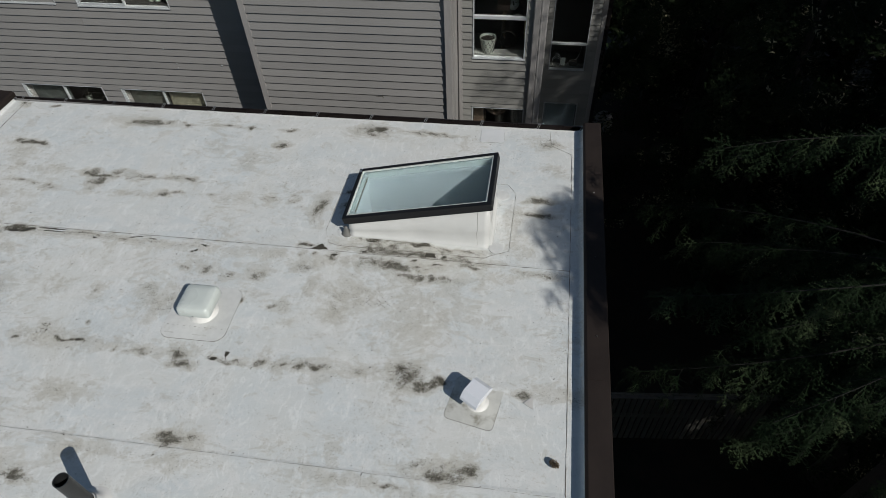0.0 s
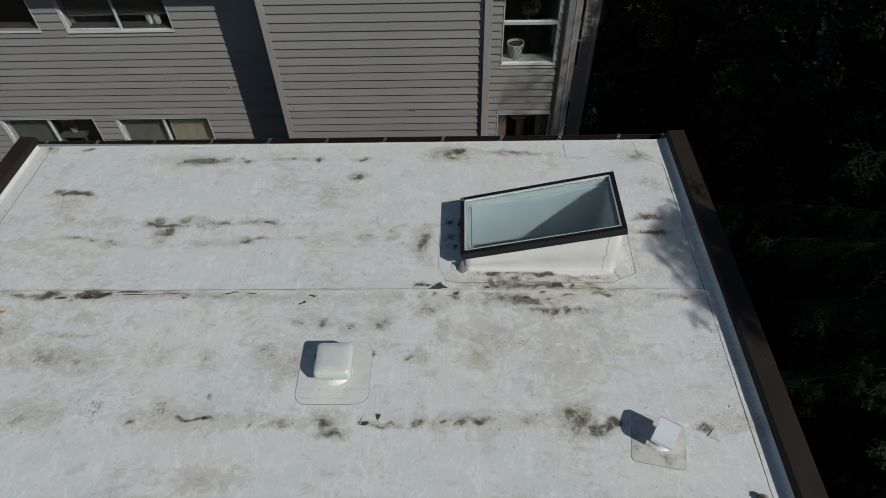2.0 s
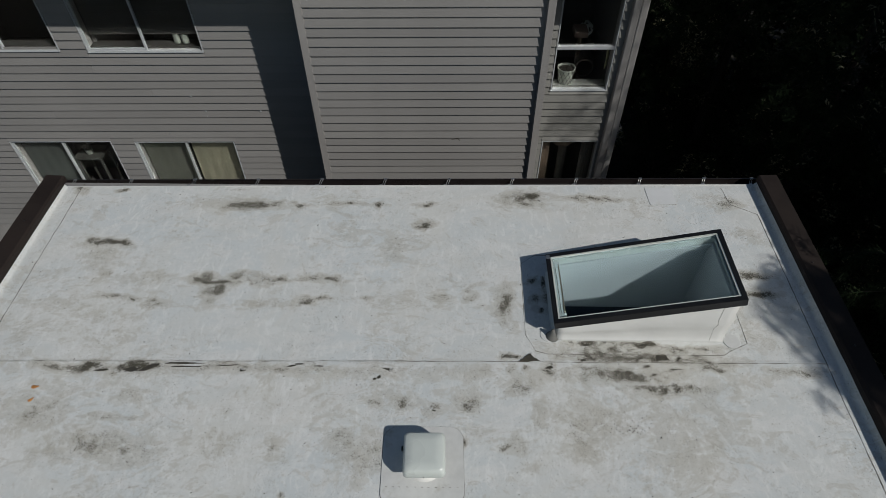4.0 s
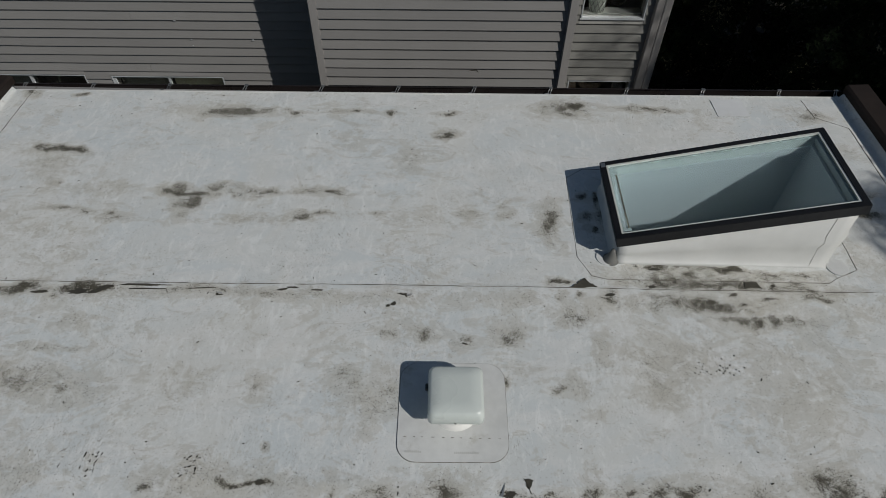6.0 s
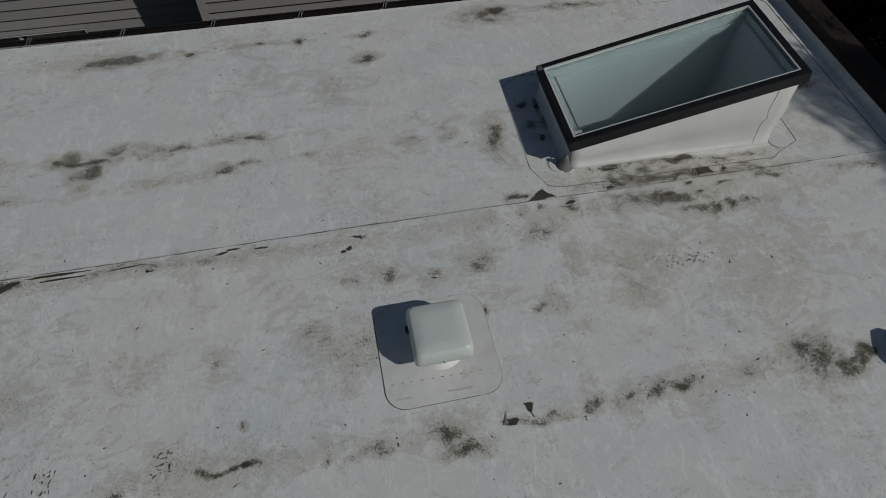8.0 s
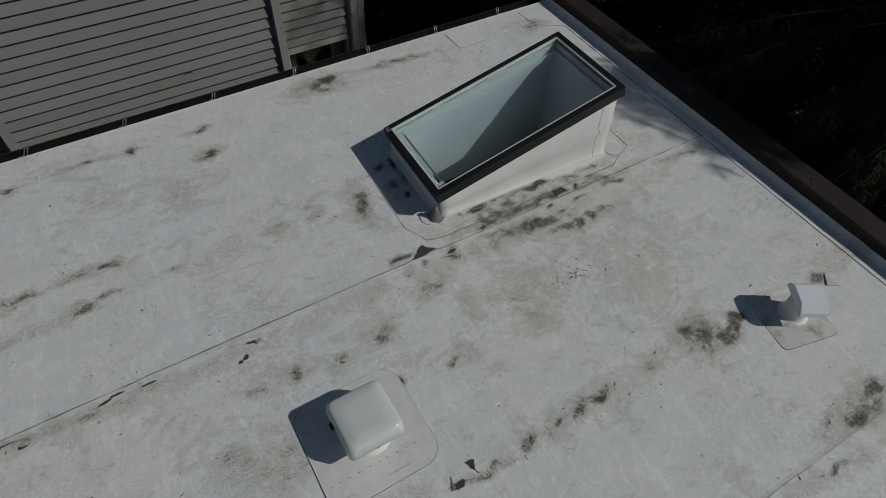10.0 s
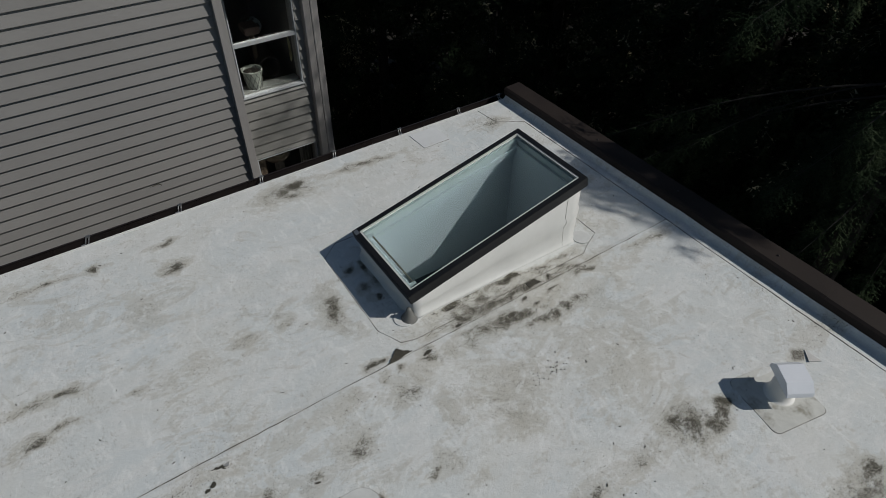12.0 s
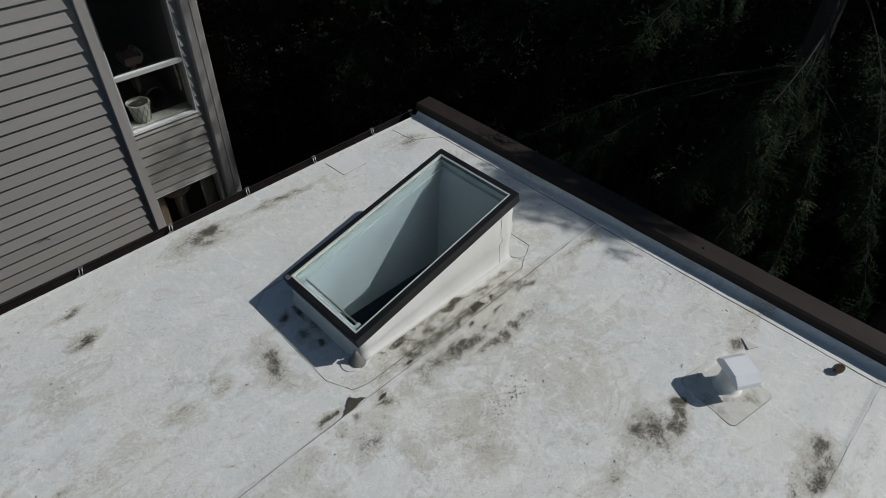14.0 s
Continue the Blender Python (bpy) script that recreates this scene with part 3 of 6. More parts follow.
def roof_sheet():
    xs = np.linspace(X_W, X_E, 640)
    ys = np.concatenate([np.linspace(Y_S, 0.55, 30)[:-1], np.linspace(0.55, Y_N, 480)])
    x, y = np.meshgrid(xs, ys, indexing="ij")
    y = y + eave_shift(x) * np.clip((y - 0.6) / (Y_N - 0.6), 0, 1)
    z = height_at(x, y)
    # the sheet turns up against the copings
    z = z + np.clip((x - (X_E - 0.05)) / 0.05, 0, 1) ** 2 * 0.05 + np.clip(((X_W + 0.025) - x) / 0.025, 0, 1) ** 2 * 0.035
    nx, ny = x.shape
    idx = np.arange(nx * ny).reshape(nx, ny)
    a, b, c, d = idx[:-1, :-1].ravel(), idx[1:, :-1].ravel(), idx[1:, 1:].ravel(), idx[:-1, 1:].ravel()
    mx, my = (x[:-1, :-1] + x[1:, 1:]).ravel() / 2, (y[:-1, :-1] + y[1:, 1:]).ravel() / 2
    keep = ~((mx > SHAFT[0] - 0.012) & (mx < SHAFT[1] + 0.012) & (my > SHAFT[2] - 0.012) & (my < SHAFT[3] + 0.012))
    tris = np.concatenate([np.stack([a, b, c], 1)[keep], np.stack([a, c, d], 1)[keep]])
    ob = soup("roof", np.stack([x.ravel(), y.ravel(), z.ravel()], 1), tris, [M_ROOF])
    ob.data.polygons.foreach_set("use_smooth", np.ones(len(tris), bool))
    at = ob.data.attributes.new("dirt", "FLOAT", "POINT")
    at.data.foreach_set("value", dirt_at(x.ravel(), y.ravel()).astype(np.float32))
    return tagged(ob, "flat white roofing membrane, weathered, with dark moss stains", "roof", kind="structure")


roof = roof_sheet()


def strip_line(name, pts, width, rise, material, seed=1, wob=0.002):
    """A thin raised line along a path on the roof."""
    rng = random.Random(seed)
    bm = bmesh.new()
    dense = []
    for p, q in zip(pts, pts[1:]):
        n = max(2, int((Vector(q) - Vector(p)).length / 0.05))
        dense += [Vector(p).lerp(Vector(q), i / n) for i in range(n)]
    dense.append(Vector(pts[-1]))
    rows = []
    for i, p in enumerate(dense):
        d = (dense[min(i + 1, len(dense) - 1)] - dense[max(i - 1, 0)]).normalized()
        side = Vector((-d.y, d.x, 0))
        p = p + side * rng.uniform(-wob, wob)
        w = width * rng.choice((0.15, 0.5, 0.8, 1.0, 1.25))
        h = float(height_at(np.array([p.x]), np.array([p.y]))[0])
        rows.append([bm.verts.new(p + side * s * w + Vector((0, 0, h + dz))) for s, dz in ((-0.5, -0.004), (-0.5, rise), (0.5, rise), (0.5, -0.004))])
    for a, b in zip(rows, rows[1:]):
        for k in range(3):
            bm.faces.new((a[k], a[k + 1], b[k + 1], b[k]))
    return part(name, bm, material, roof)


for k, s in enumerate(SEAMS):
    strip_line("seam", [(X_W + 0.1, s - 0.045, 0), (-2.6, s, 0), (X_E - 0.11, s + 0.022, 0)], (0.0040, 0.0018)[k], (0.0016, 0.0008)[k], M_LINE, 3 + k)
strip_line("edge_seam", [(X_E - 0.115, Y_S, 0), (X_E - 0.115, 1.285, 0), (X_E - 0.105, 4.55, 0)], 0.0045, 0.0022, M_LINE, 8, 0.0015)
strip_line("edge_seam", [(X_W + 0.15, 0.5, 0), (X_W + 0.15, 4.86, 0)], 0.004, 0.002, M_LINE, 9, 0.003)
strip_line("edge_seam", [(X_E - 0.105, 4.55, 0), (0.27, 4.67, 0), (0.25, 4.88, 0)], 0.004, 0.002, M_LINE, 10, 0.002)


def patch(name, outline, thick, material, line=0.004, label=""):
    """A welded patch lying on the roof, with a grimy line round it."""
    c = sum((Vector(p) for p in outline), Vector()) / len(outline)
    rim = [c + (Vector(p) - c) * (1 + line / (Vector(p) - c).length) for p in outline]
    bm = bmesh.new()
    extrude_poly(bm, [(p.x, p.y, -0.006) for p in rim], (0, 0, 0.006 + thick * 0.55))
    part("grimy_rim", bm, M_LINE, roof)
    bm = bmesh.new()
    extrude_poly(bm, [(p[0], p[1], -0.006) for p in outline], (0, 0, 0.006 + thick))
    return part(name, bm, material, roof, label)


patch("patch", rounded(-0.305, 4.765, 0.115, 0.105, 0.012, 0, 2), 0.004, M_PATCH, 0.0012, "square repair patch")


def tear(cx, cy, length, width, turn, seed, points=9):
    """A place where the top sheet has come away and the dark underlay shows."""
    rng = random.Random(seed)
    out = []
    for i in range(points * 2):
        a = 2 * math.pi * i / (points * 2)
        r = rng.uniform(0.55, 1.1)
        x, y = length / 2 * math.cos(a) * r, width / 2 * math.sin(a) * r
        c, s = math.cos(radians(turn)), math.sin(radians(turn))
        out.append((cx + c * x - s * y, cy + s * x + c * y, -0.005))
    bm = bmesh.new()
    z = float(height_at(np.array([cx]), np.array([cy]))[0])
    extrude_poly(bm, out, (0, 0, 0.005 + z + 0.0032))
    return part("tear", bm, M_TEAR, roof)


TEARS = [(-4.30, 2.977, 0.13, 0.045, 8), (-4.18, 2.995, 0.12, 0.035, 28), (-3.97, 3.031, 0.36, 0.015, 1), (-3.94, 3.005, 0.24, 0.010, 1), (-3.64, 3.02, 0.15, 0.008, 4), (-3.21, 3.022, 0.07, 0.016, 12),
         (-3.16, 3.037, 0.07, 0.011, 2), (-3.02, 3.022, 0.09, 0.009, 0), (-2.03, 1.958, 0.07, 0.03, 15), 
         (-2.60, 2.945, 0.04, 0.025, 30), (-2.63, 2.93, 0.03, 0.018, 0), (-2.222, 2.704, 0.03, 0.009, -10), (-3.10, 1.982, 0.055, 0.030, 0), 
         (-0.54, 3.12, 0.03, 0.018, 0), (-1.44, 3.035, 0.06, 0.022, 10), (-1.16, 3.224, 0.07, 0.018, 2), (-0.76, 3.228, 0.07, 0.013, 3), (-1.20, 3.10, 0.05, 0.02, 10), (-4.50, 2.968, 0.10, 0.022, 5)]
for k, (cx, cy, ln, wd, tn) in enumerate(TEARS):
    tear(cx, cy, ln, wd, tn, 40 + k)


wrinkles = random.Random(77)
for cx, cy, lean in ((-3.86, 2.055, 75), (-3.42, 2.045, 40)):
    for k in range(15):
        tear(cx + wrinkles.uniform(-0.04, 0.04), cy + wrinkles.uniform(-0.045, 0.045), wrinkles.uniform(0.009, 0.024), wrinkles.uniform(0.002, 0.0045), lean + wrinkles.uniform(-40, 40), 200 + k, 6)
for k in range(26):
    tear(-0.96 + wrinkles.gauss(0, 0.07), 2.60 + wrinkles.gauss(0, 0.022), wrinkles.uniform(0.004, 0.010), wrinkles.uniform(0.004, 0.007), wrinkles.uniform(0, 90), 230 + k, 5)


def torn_shape(points):
    """A torn piece with straight sides: its outline, slightly frayed."""
    rng = random.Random(int(abs(points[0][0]) * 1000))
    out = []
    for p, q in zip(points, points[1:] + points[:1]):
        for k in range(4):
            out.append((p[0] + (q[0] - p[0]) * k / 4 + rng.uniform(-0.006, 0.006), p[1] + (q[1] - p[1]) * k / 4 + rng.uniform(-0.005, 0.005), -0.005))
    bm = bmesh.new()
    z = float(height_at(np.array([points[0][0]]), np.array([points[0][1]]))[0])
    extrude_poly(bm, out, (0, 0, 0.005 + z + 0.0036))
    return part("tear", bm, M_TEAR, roof)


for shape in ([(-1.660, 3.080), (-1.505, 3.087), (-1.522, 3.106), (-1.548, 3.118), (-1.563, 3.148), (-1.600, 3.122), (-1.612, 3.100)], [(-1.972, 2.032), (-1.926, 2.024), (-1.940, 1.990), (-1.944, 1.957)], [(-0.705, 3.104), (-0.610, 3.106), (-0.622, 3.145), (-0.690, 3.142)],
              [(-3.562, 3.005), (-3.545, 2.985), (-3.515, 2.978), (-3.555, 2.968)], [(-2.590, 3.012), (-2.540, 3.012), (-2.535, 2.988), (-2.552, 3.002)], [(-4.245, 2.965), (-4.205, 2.965), (-4.120, 3.022), (-4.165, 3.026)]):
    torn_shape(shape)


def flap(name, a, b, c, lift, label, thick=0.003):
    """A lifted three-cornered corner of sheet; c is the raised tip."""
    bm = bmesh.new()
    extrude_poly(bm, [(*a, 0.003), (*b, 0.003), (*c, lift)], (0, 0, thick))
    return part(name, bm, M_FLAP, roof, label)


flap("lifted_flap", (0.229, 1.957), (0.235, 1.862), (0.172, 1.896), 0.008, "grey lifted corner of membrane")
flap("lifted_flap", (-2.050, 2.005), (-2.075, 1.95), (-2.062, 1.946), 0.012, "curled strip of membrane")
flap("lifted_flap", (-2.54, 3.005), (-2.505, 3.012), (-2.515, 2.985), 0.014, "curled edge of membrane")
flap("lifted_flap", (-3.56, 2.99), (-3.53, 2.995), (-3.52, 2.975), 0.012, "curled edge of membrane")


# ---- copings, eave, gutter, own walls ----
def coping(name, x0, x1, y0, y1, inner, label):
    """Folded metal coping: top, drip edges on both sides, lapped joints and screws."""
    top = 0.095
    thing = base(name, ((x0 + x1) / 2, y0, 0), label=label, category="coping", kind="structure")
    joints = [y0, y0 + 2.6, y0 + 5.3, 2.08, y1] if inner > 0 else [y0, y0 + 3.1, y0 + 6.2, y1]
    for i, (a, b) in enumerate(zip(joints, joints[1:])):
        lift = 0.003 * (i % 2)
        bm = bmesh.new()
        x_in, x_out = (x0, x1) if inner > 0 else (x1, x0)
        s = 1 if x_out > x_in else -1
        prof = [(x_in, 0.035), (x_in - 0.004 * s, 0.035), (x_in - 0.006 * s, top - 0.012 + lift), (x_in + 0.010 * s, top + lift), (x_out - 0.006 * s, top + 0.006 + lift), (x_out, top + lift),
                (x_out, -0.10), (x_out - 0.006 * s, -0.10), (x_out - 0.006 * s, top - 0.010 + lift), (x_in, top - 0.018 + lift)]
        extrude_poly(bm, [(x, a, z) for x, z in prof], (0, b - a + (0.03 if i < len(joints) - 2 else 0), 0))
        held(part("coping_section", bm, M_BROWN), thing)
        for k in range(int((b - a) / 0.75)):
            bm = bmesh.new()
            lathe(bm, (x_in + 0.075 * s, a + 0.35 + 0.75 * k, top - 0.004 + lift), [(0.008, 0), (0.008, 0.010), (0.004, 0.014), (0.0005, 0.0145)], 8)
            held(part("screw", bm, M_GUTTER), thing)
    return thing


coping("coping_east", X_E - 0.003, X_E + 0.155, Y_S, Y_N + 0.045, 1, "dark brown folded metal coping along the roof edge")
coping("coping_west", X_W - 0.155, X_W + 0.003, Y_S, Y_N - 0.035, -1, "dark brown folded metal coping along the roof edge")
part_eave = boxes(((X_W - 0.02, Y_N - 0.004, -0.035), (X_E + 0.02, Y_N + 0.012, 0.003)))
tagged(skewed(part("trim_eave", part_eave, M_CURB, bevel=0.003)), "white membrane edge strip at the eave", "trim", kind="structure")


def gutter():
    thing = base("gutter", (-2.5, Y_N + 0.07, -0.1), label="dark brown metal box gutter along the eave", category="gutter")
    y0, z1 = Y_N + 0.014, -0.008
    prof = [(y0, z1 + 0.004), (y0, z1 - 0.11), (y0 + 0.066, z1 - 0.11), (y0 + 0.090, z1 - 0.055), (y0 + 0.092, z1), (y0 + 0.081, z1), (y0 + 0.081, z1 - 0.006), (y0 + 0.087, z1 - 0.008),
            (y0 + 0.085, z1 - 0.053), (y0 + 0.063, z1 - 0.104), (y0 + 0.005, z1 - 0.104), (y0 + 0.005, z1 + 0.004)]
    bm = bmesh.new()
    extrude_poly(bm, [(X_W - 0.06, y, z) for y, z in prof], (X_E - X_W + 0.10, 0, 0))
    held(skewed(part("channel", bm, M_GUTTER)), thing)
    for k in range(12):
        x = -5.60 + 0.5725 * k
        x = max(min(x, X_E - 0.02), X_W + 0.02)
        bm = bmesh.new()
        lean = 0.018
        for dx in (-0.009, 0.009):
            path = [(x + dx - lean, y0 + 0.002, z1 - 0.012), (x + dx - lean * 0.3, y0 + 0.024, z1 - 0.022), (x + dx + lean * 0.4, y0 + 0.062, z1 - 0.012), (x + dx + lean, y0 + 0.086, z1 + 0.003)]
            tube(bm, path, [0.0035] * 4, 5)
        box(bm, (x + lean - 0.014, y0 + 0.076, z1 - 0.002), (x + lean + 0.014, y0 + 0.094, z1 + 0.006))
        box(bm, (x - lean - 0.013, y0 - 0.006, z1 - 0.016), (x - lean + 0.013, y0 + 0.012, z1 + 0.008))
        held(skewed(part("hanger", bm, M_STEEL)), thing)
    return thing


gutter()
GROUND = -8.6
for nm, a, b in (("wall_east", (X_E + 0.02, Y_S, GROUND), (X_E + 0.145, Y_N - 0.11, 0.06)), ("wall_west", (X_W - 0.145, Y_S, GROUND), (X_W - 0.02, Y_N - 0.11, 0.06)),
                 ("wall_north", (X_W - 0.145, Y_N - 0.1, GROUND), (X_E + 0.145, Y_N - 0.01, -0.012)), ("wall_south", (X_W - 0.145, Y_S - 0.12, GROUND), (X_E + 0.145, Y_S - 0.01, 0.09))):
    tagged(part(nm, boxes((a, b)), M_SIDE), "painted grey siding wall of the flat-roofed house", "wall", kind="structure")


# ---- skylight ----
def skylight():
    thing = base("skylight", (-0.8, 3.586, 0), label="sloped skylight with black frame on a white membrane-wrapped curb", category="skylight")
    x0, x1, y0, y1 = -1.410, -0.189, 3.268, 3.905
    z0, z1 = 0.192, 0.488
    slope = math.atan2(z1 - z0, x1 - x0)
    length = math.hypot(x1 - x0, z1 - z0)
    u = Vector((math.cos(slope), 0, math.sin(slope)))
    w = Vector((-math.sin(slope), 0, math.cos(slope)))

    def at(a, b, c):
        """a along the slope, b across, c above the frame's top."""
        return Vector((x0, y0, z0)) + u * a + Vector((0, b, 0)) + w * c

    wide = y1 - y0

    def ring(name, inset, width, low, high, material, label="", bevel=0.0):
        """A rectangular frame of four mitred bars as one mesh."""
        bm = bmesh.new()
        o, i = inset, inset + width
        outer = [(o, o), (length - o, o), (length - o, wide - o), (o, wide - o)]
        inner = [(i, i), (length - i, i), (length - i, wide - i), (i, wide - i)]
        v = [[bm.verts.new(at(a, b, c)) for a, b in ps] for c in (low, high) for ps in (outer, inner)]
        for k in range(4):
            n = (k + 1) % 4
            bm.faces.new((v[0][k], v[0][n], v[2][n], v[2][k])), bm.faces.new((v[1][k], v[3][k], v[3][n], v[1][n]))
            bm.faces.new((v[2][k], v[2][n], v[3][n], v[3][k])), bm.faces.new((v[0][k], v[1][k], v[1][n], v[0][n]))
        return held(part(name, bm, material, label=label, bevel=bevel), thing)

    ring("frame", 0.0, 0.034, -0.070, 0.0, M_BLACK, "black aluminium cladding", 0.003)
    ring("frame_lip", 0.029, 0.0045, -0.012, 0.001, M_BLACK, "raised black lip round the glass", 0.001)
    ring("gasket", 0.0335, 0.011, -0.020, -0.003, M_GASKET, "pale grey glazing gasket")
    ring("inner_frame", 0.040, 0.015, -0.088, -0.026, M_GASKET, "off-white inner frame")
    ring("inner_lip", 0.060, 0.012, -0.112, -0.074, M_SHAFT, "white inner lip")
    ring("shadow_gap", 0.0555, 0.0025, -0.098, -0.092, M_LINE, "dark joint under the inner frame")
    ring("trim_joint", 0.054, 0.0062, -0.1235, -0.1220, M_LINE, "thin dark joint round the shaft")
    bm = bmesh.new()
    tube(bm, [at(0.083, 0.095, -0.040), at(0.083, wide - 0.10, -0.040)], [0.0055, 0.0055], 8)
    held(part("operator_rod", bm, M_ROD, label="tan metal opening rod"), thing)
    for b in (0.075, wide - 0.095):
        bm = bmesh.new()
        extrude_poly(bm, [at(0.056, b, -0.050), at(0.094, b, -0.050), at(0.094, b + 0.022, -0.050), at(0.056, b + 0.022, -0.050)], w * 0.016)
        held(part("rod_bracket", bm, M_GASKET), thing)
    bm = bmesh.new()
    extrude_poly(bm, [at(0.036, 0.036, -0.018), at(length - 0.036, 0.036, -0.018), at(length - 0.036, wide - 0.036, -0.018), at(0.036, wide - 0.036, -0.018)], w * 0.008)
    pane = held(part("pane", bm, M_LIGHTGLASS, label="clear greenish glass"), thing)
    pane.visible_shadow = False
    bm = bmesh.new()
    extrude_poly(bm, [at(0.004, wide - 0.05, 0.0005), at(0.030, wide - 0.05, 0.0005), at(0.030, wide - 0.012, 0.0005), at(0.004, wide - 0.012, 0.0005)], w * 0.001)
    held(part("maker_label", bm, M_STEEL, label="small silver label"), thing)
    # curb: four tapered walls wrapped in membrane, flaring at the foot
    ins = 0.026
    for side in range(4):
        bm = bmesh.new()
        a0, a1, b0, b1 = ins, length - ins, ins, wide - ins
        ends = {0: ((a0, b0), (a1, b0)), 1: ((a1, b0), (a1, b1)), 2: ((a1, b1), (a0, b1)), 3: ((a0, b1), (a0, b0))}[side]
        out = {0: Vector((0, -1, 0)), 1: Vector((1, 0, 0)), 2: Vector((0, 1, 0)), 3: Vector((-1, 0, 0))}[side]
        n = 24
        rows = []
        for k in range(n + 1):
            f = k / n
            top = at(ends[0][0] + (ends[1][0] - ends[0][0]) * f, ends[0][1] + (ends[1][1] - ends[0][1]) * f, -0.071)
            flat = Vector((top.x, top.y, 0))
            wob = 0.004 * math.sin(9 * f + side) + 0.003 * math.sin(23 * f + 2 * side)
            hi = flat + Vector((0, 0, top.z * (0.66 - 0.10 * f))) + out * (0.002 + 0.5 * wob)
            fold = flat + Vector((0, 0, top.z * (0.58 - 0.10 * f))) + out * (0.015 + wob)
            mid = flat + Vector((0, 0, top.z * 0.36)) + out * (0.005 + wob)
            low = flat + Vector((0, 0, 0.030)) + out * (0.010 + 0.6 * wob)
            foot = flat + out * 0.024 + Vector((0, 0, 0.006))
            toe = flat + out * 0.040 + Vector((0, 0, -0.004))
            inn = flat - out * 0.020
            rows.append([bm.verts.new(p) for p in (top - out * 0.020, top, hi, fold, mid, low, foot, toe, inn + Vector((0, 0, -0.02)))])
        for p, q in zip(rows, rows[1:]):
            for k in range(8):
                bm.faces.new((p[k], q[k], q[k + 1], p[k + 1]))
            bm.faces.new((p[8], q[8], q[0], p[0]))
        lap = [rows[22][k].co + out * 0.001 for k in (1, 2, 3, 4, 5, 6)]
        bm.faces.new(rows[0]), bm.faces.new(rows[-1])
        held(part("curb_wall", bm, M_CURB, smooth=True), thing)
        if side == 0:
            bm = bmesh.new()
            tube(bm, [p + Vector((0.006 * math.sin(40 * p.z), 0, 0)) for p in lap], [0.0008] * 6, 5)
            held(part("lap_line", bm, M_LINE, label="grimy line where the wrap overlaps"), thing)
    # raised membrane corner wraps
    for cx, cy in ((x0 - 0.01, y0 + 0.035), (x1 + 0.055, y0 + 0.0), (x0 + 0.0, y1), (x1 + 0.055, y1)):
        bm = bmesh.new()
        lathe(bm, (cx, cy, 0.0), [(0.0605, -0.004), (0.060, 0.0045), (0.056, 0.0055), (0.001, 0.006)], 20)
        held(part("corner_patch", bm, M_PAD, label="round welded corner patch"), thing)
    # dog-ear of the wrap at the low corner, its dark grey painted for shade
    bm = bmesh.new()
    lathe(bm, (x0 + 0.012, y0 + 0.022, 0.0), [(0.050, -0.004), (0.046, 0.005), (0.030, 0.022), (0.018, 0.055), (0.012, 0.080), (0.001, 0.083)], 24)
    held(part("dog_ear", bm, M_DOGEAR_SHADE, smooth=True, label="folded corner of the wrap, coloured dark for shade"), thing)
    # shaft down into the room
    sx0, sx1, sy0, sy1 = SHAFT
    deep = -0.39

    def roof_z(x):
        return z0 + (x - x0) * math.tan(slope) - 0.074

    for nm, pts, mv in (("shaft_wall", [(sx0 - 0.02, sy1, deep), (sx1 + 0.02, sy1, deep), (sx1 + 0.02, sy1, roof_z(sx1)), (sx0 - 0.02, sy1, roof_z(sx0))], (0, 0.015, 0)),
                        ("shaft_wall", [(sx0 - 0.02, sy0 - 0.015, deep), (sx1 + 0.02, sy0 - 0.015, deep), (sx1 + 0.02, sy0 - 0.015, roof_z(sx1)), (sx0 - 0.02, sy0 - 0.015, roof_z(sx0))], (0, 0.015, 0)),
                        ("shaft_wall", [(sx0 - 0.012, sy0, deep), (sx0 - 0.012, sy1, deep), (sx0 - 0.012, sy1, roof_z(sx0)), (sx0 - 0.012, sy0, roof_z(sx0))], (0.012, 0, 0)),
                        ("shaft_wall", [(sx1, sy0, deep), (sx1, sy1, deep), (sx1, sy1, roof_z(sx1)), (sx1, sy0, roof_z(sx1))], (0.012, 0, 0))):
        bm = bmesh.new()
        extrude_poly(bm, pts, mv)
        held(part(nm, bm, M_SHAFT, label="smooth white shaft lining"), thing)
    return thing


# flashing skirt under the curb
skirt = [(-1.585, 3.30, 0), (-1.52, 3.165, 0), (-1.44, 3.145, 0), (-0.22, 3.150, 0), (-0.17, 3.185, 0), (-0.03, 3.25, 0), (-0.02, 3.95, 0), (-0.10, 4.06, 0), (-1.46, 4.06, 0), (-1.575, 3.97, 0)]
for p, q in zip(skirt, skirt[1:] + skirt[:1]):
    strip_line("flashing_edge", [p, q], 0.0026, 0.0020, M_LINE, int(abs(p[0] * 100)), 0.001)
skylight()
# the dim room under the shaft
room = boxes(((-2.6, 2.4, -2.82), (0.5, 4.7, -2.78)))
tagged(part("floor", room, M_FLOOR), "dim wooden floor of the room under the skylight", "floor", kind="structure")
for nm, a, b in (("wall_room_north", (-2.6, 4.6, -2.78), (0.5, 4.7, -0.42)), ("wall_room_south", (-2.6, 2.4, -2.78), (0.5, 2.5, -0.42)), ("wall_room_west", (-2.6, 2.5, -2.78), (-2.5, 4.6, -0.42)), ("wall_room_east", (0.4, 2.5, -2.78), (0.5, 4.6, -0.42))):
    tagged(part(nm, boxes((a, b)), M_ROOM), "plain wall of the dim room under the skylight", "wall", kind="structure")
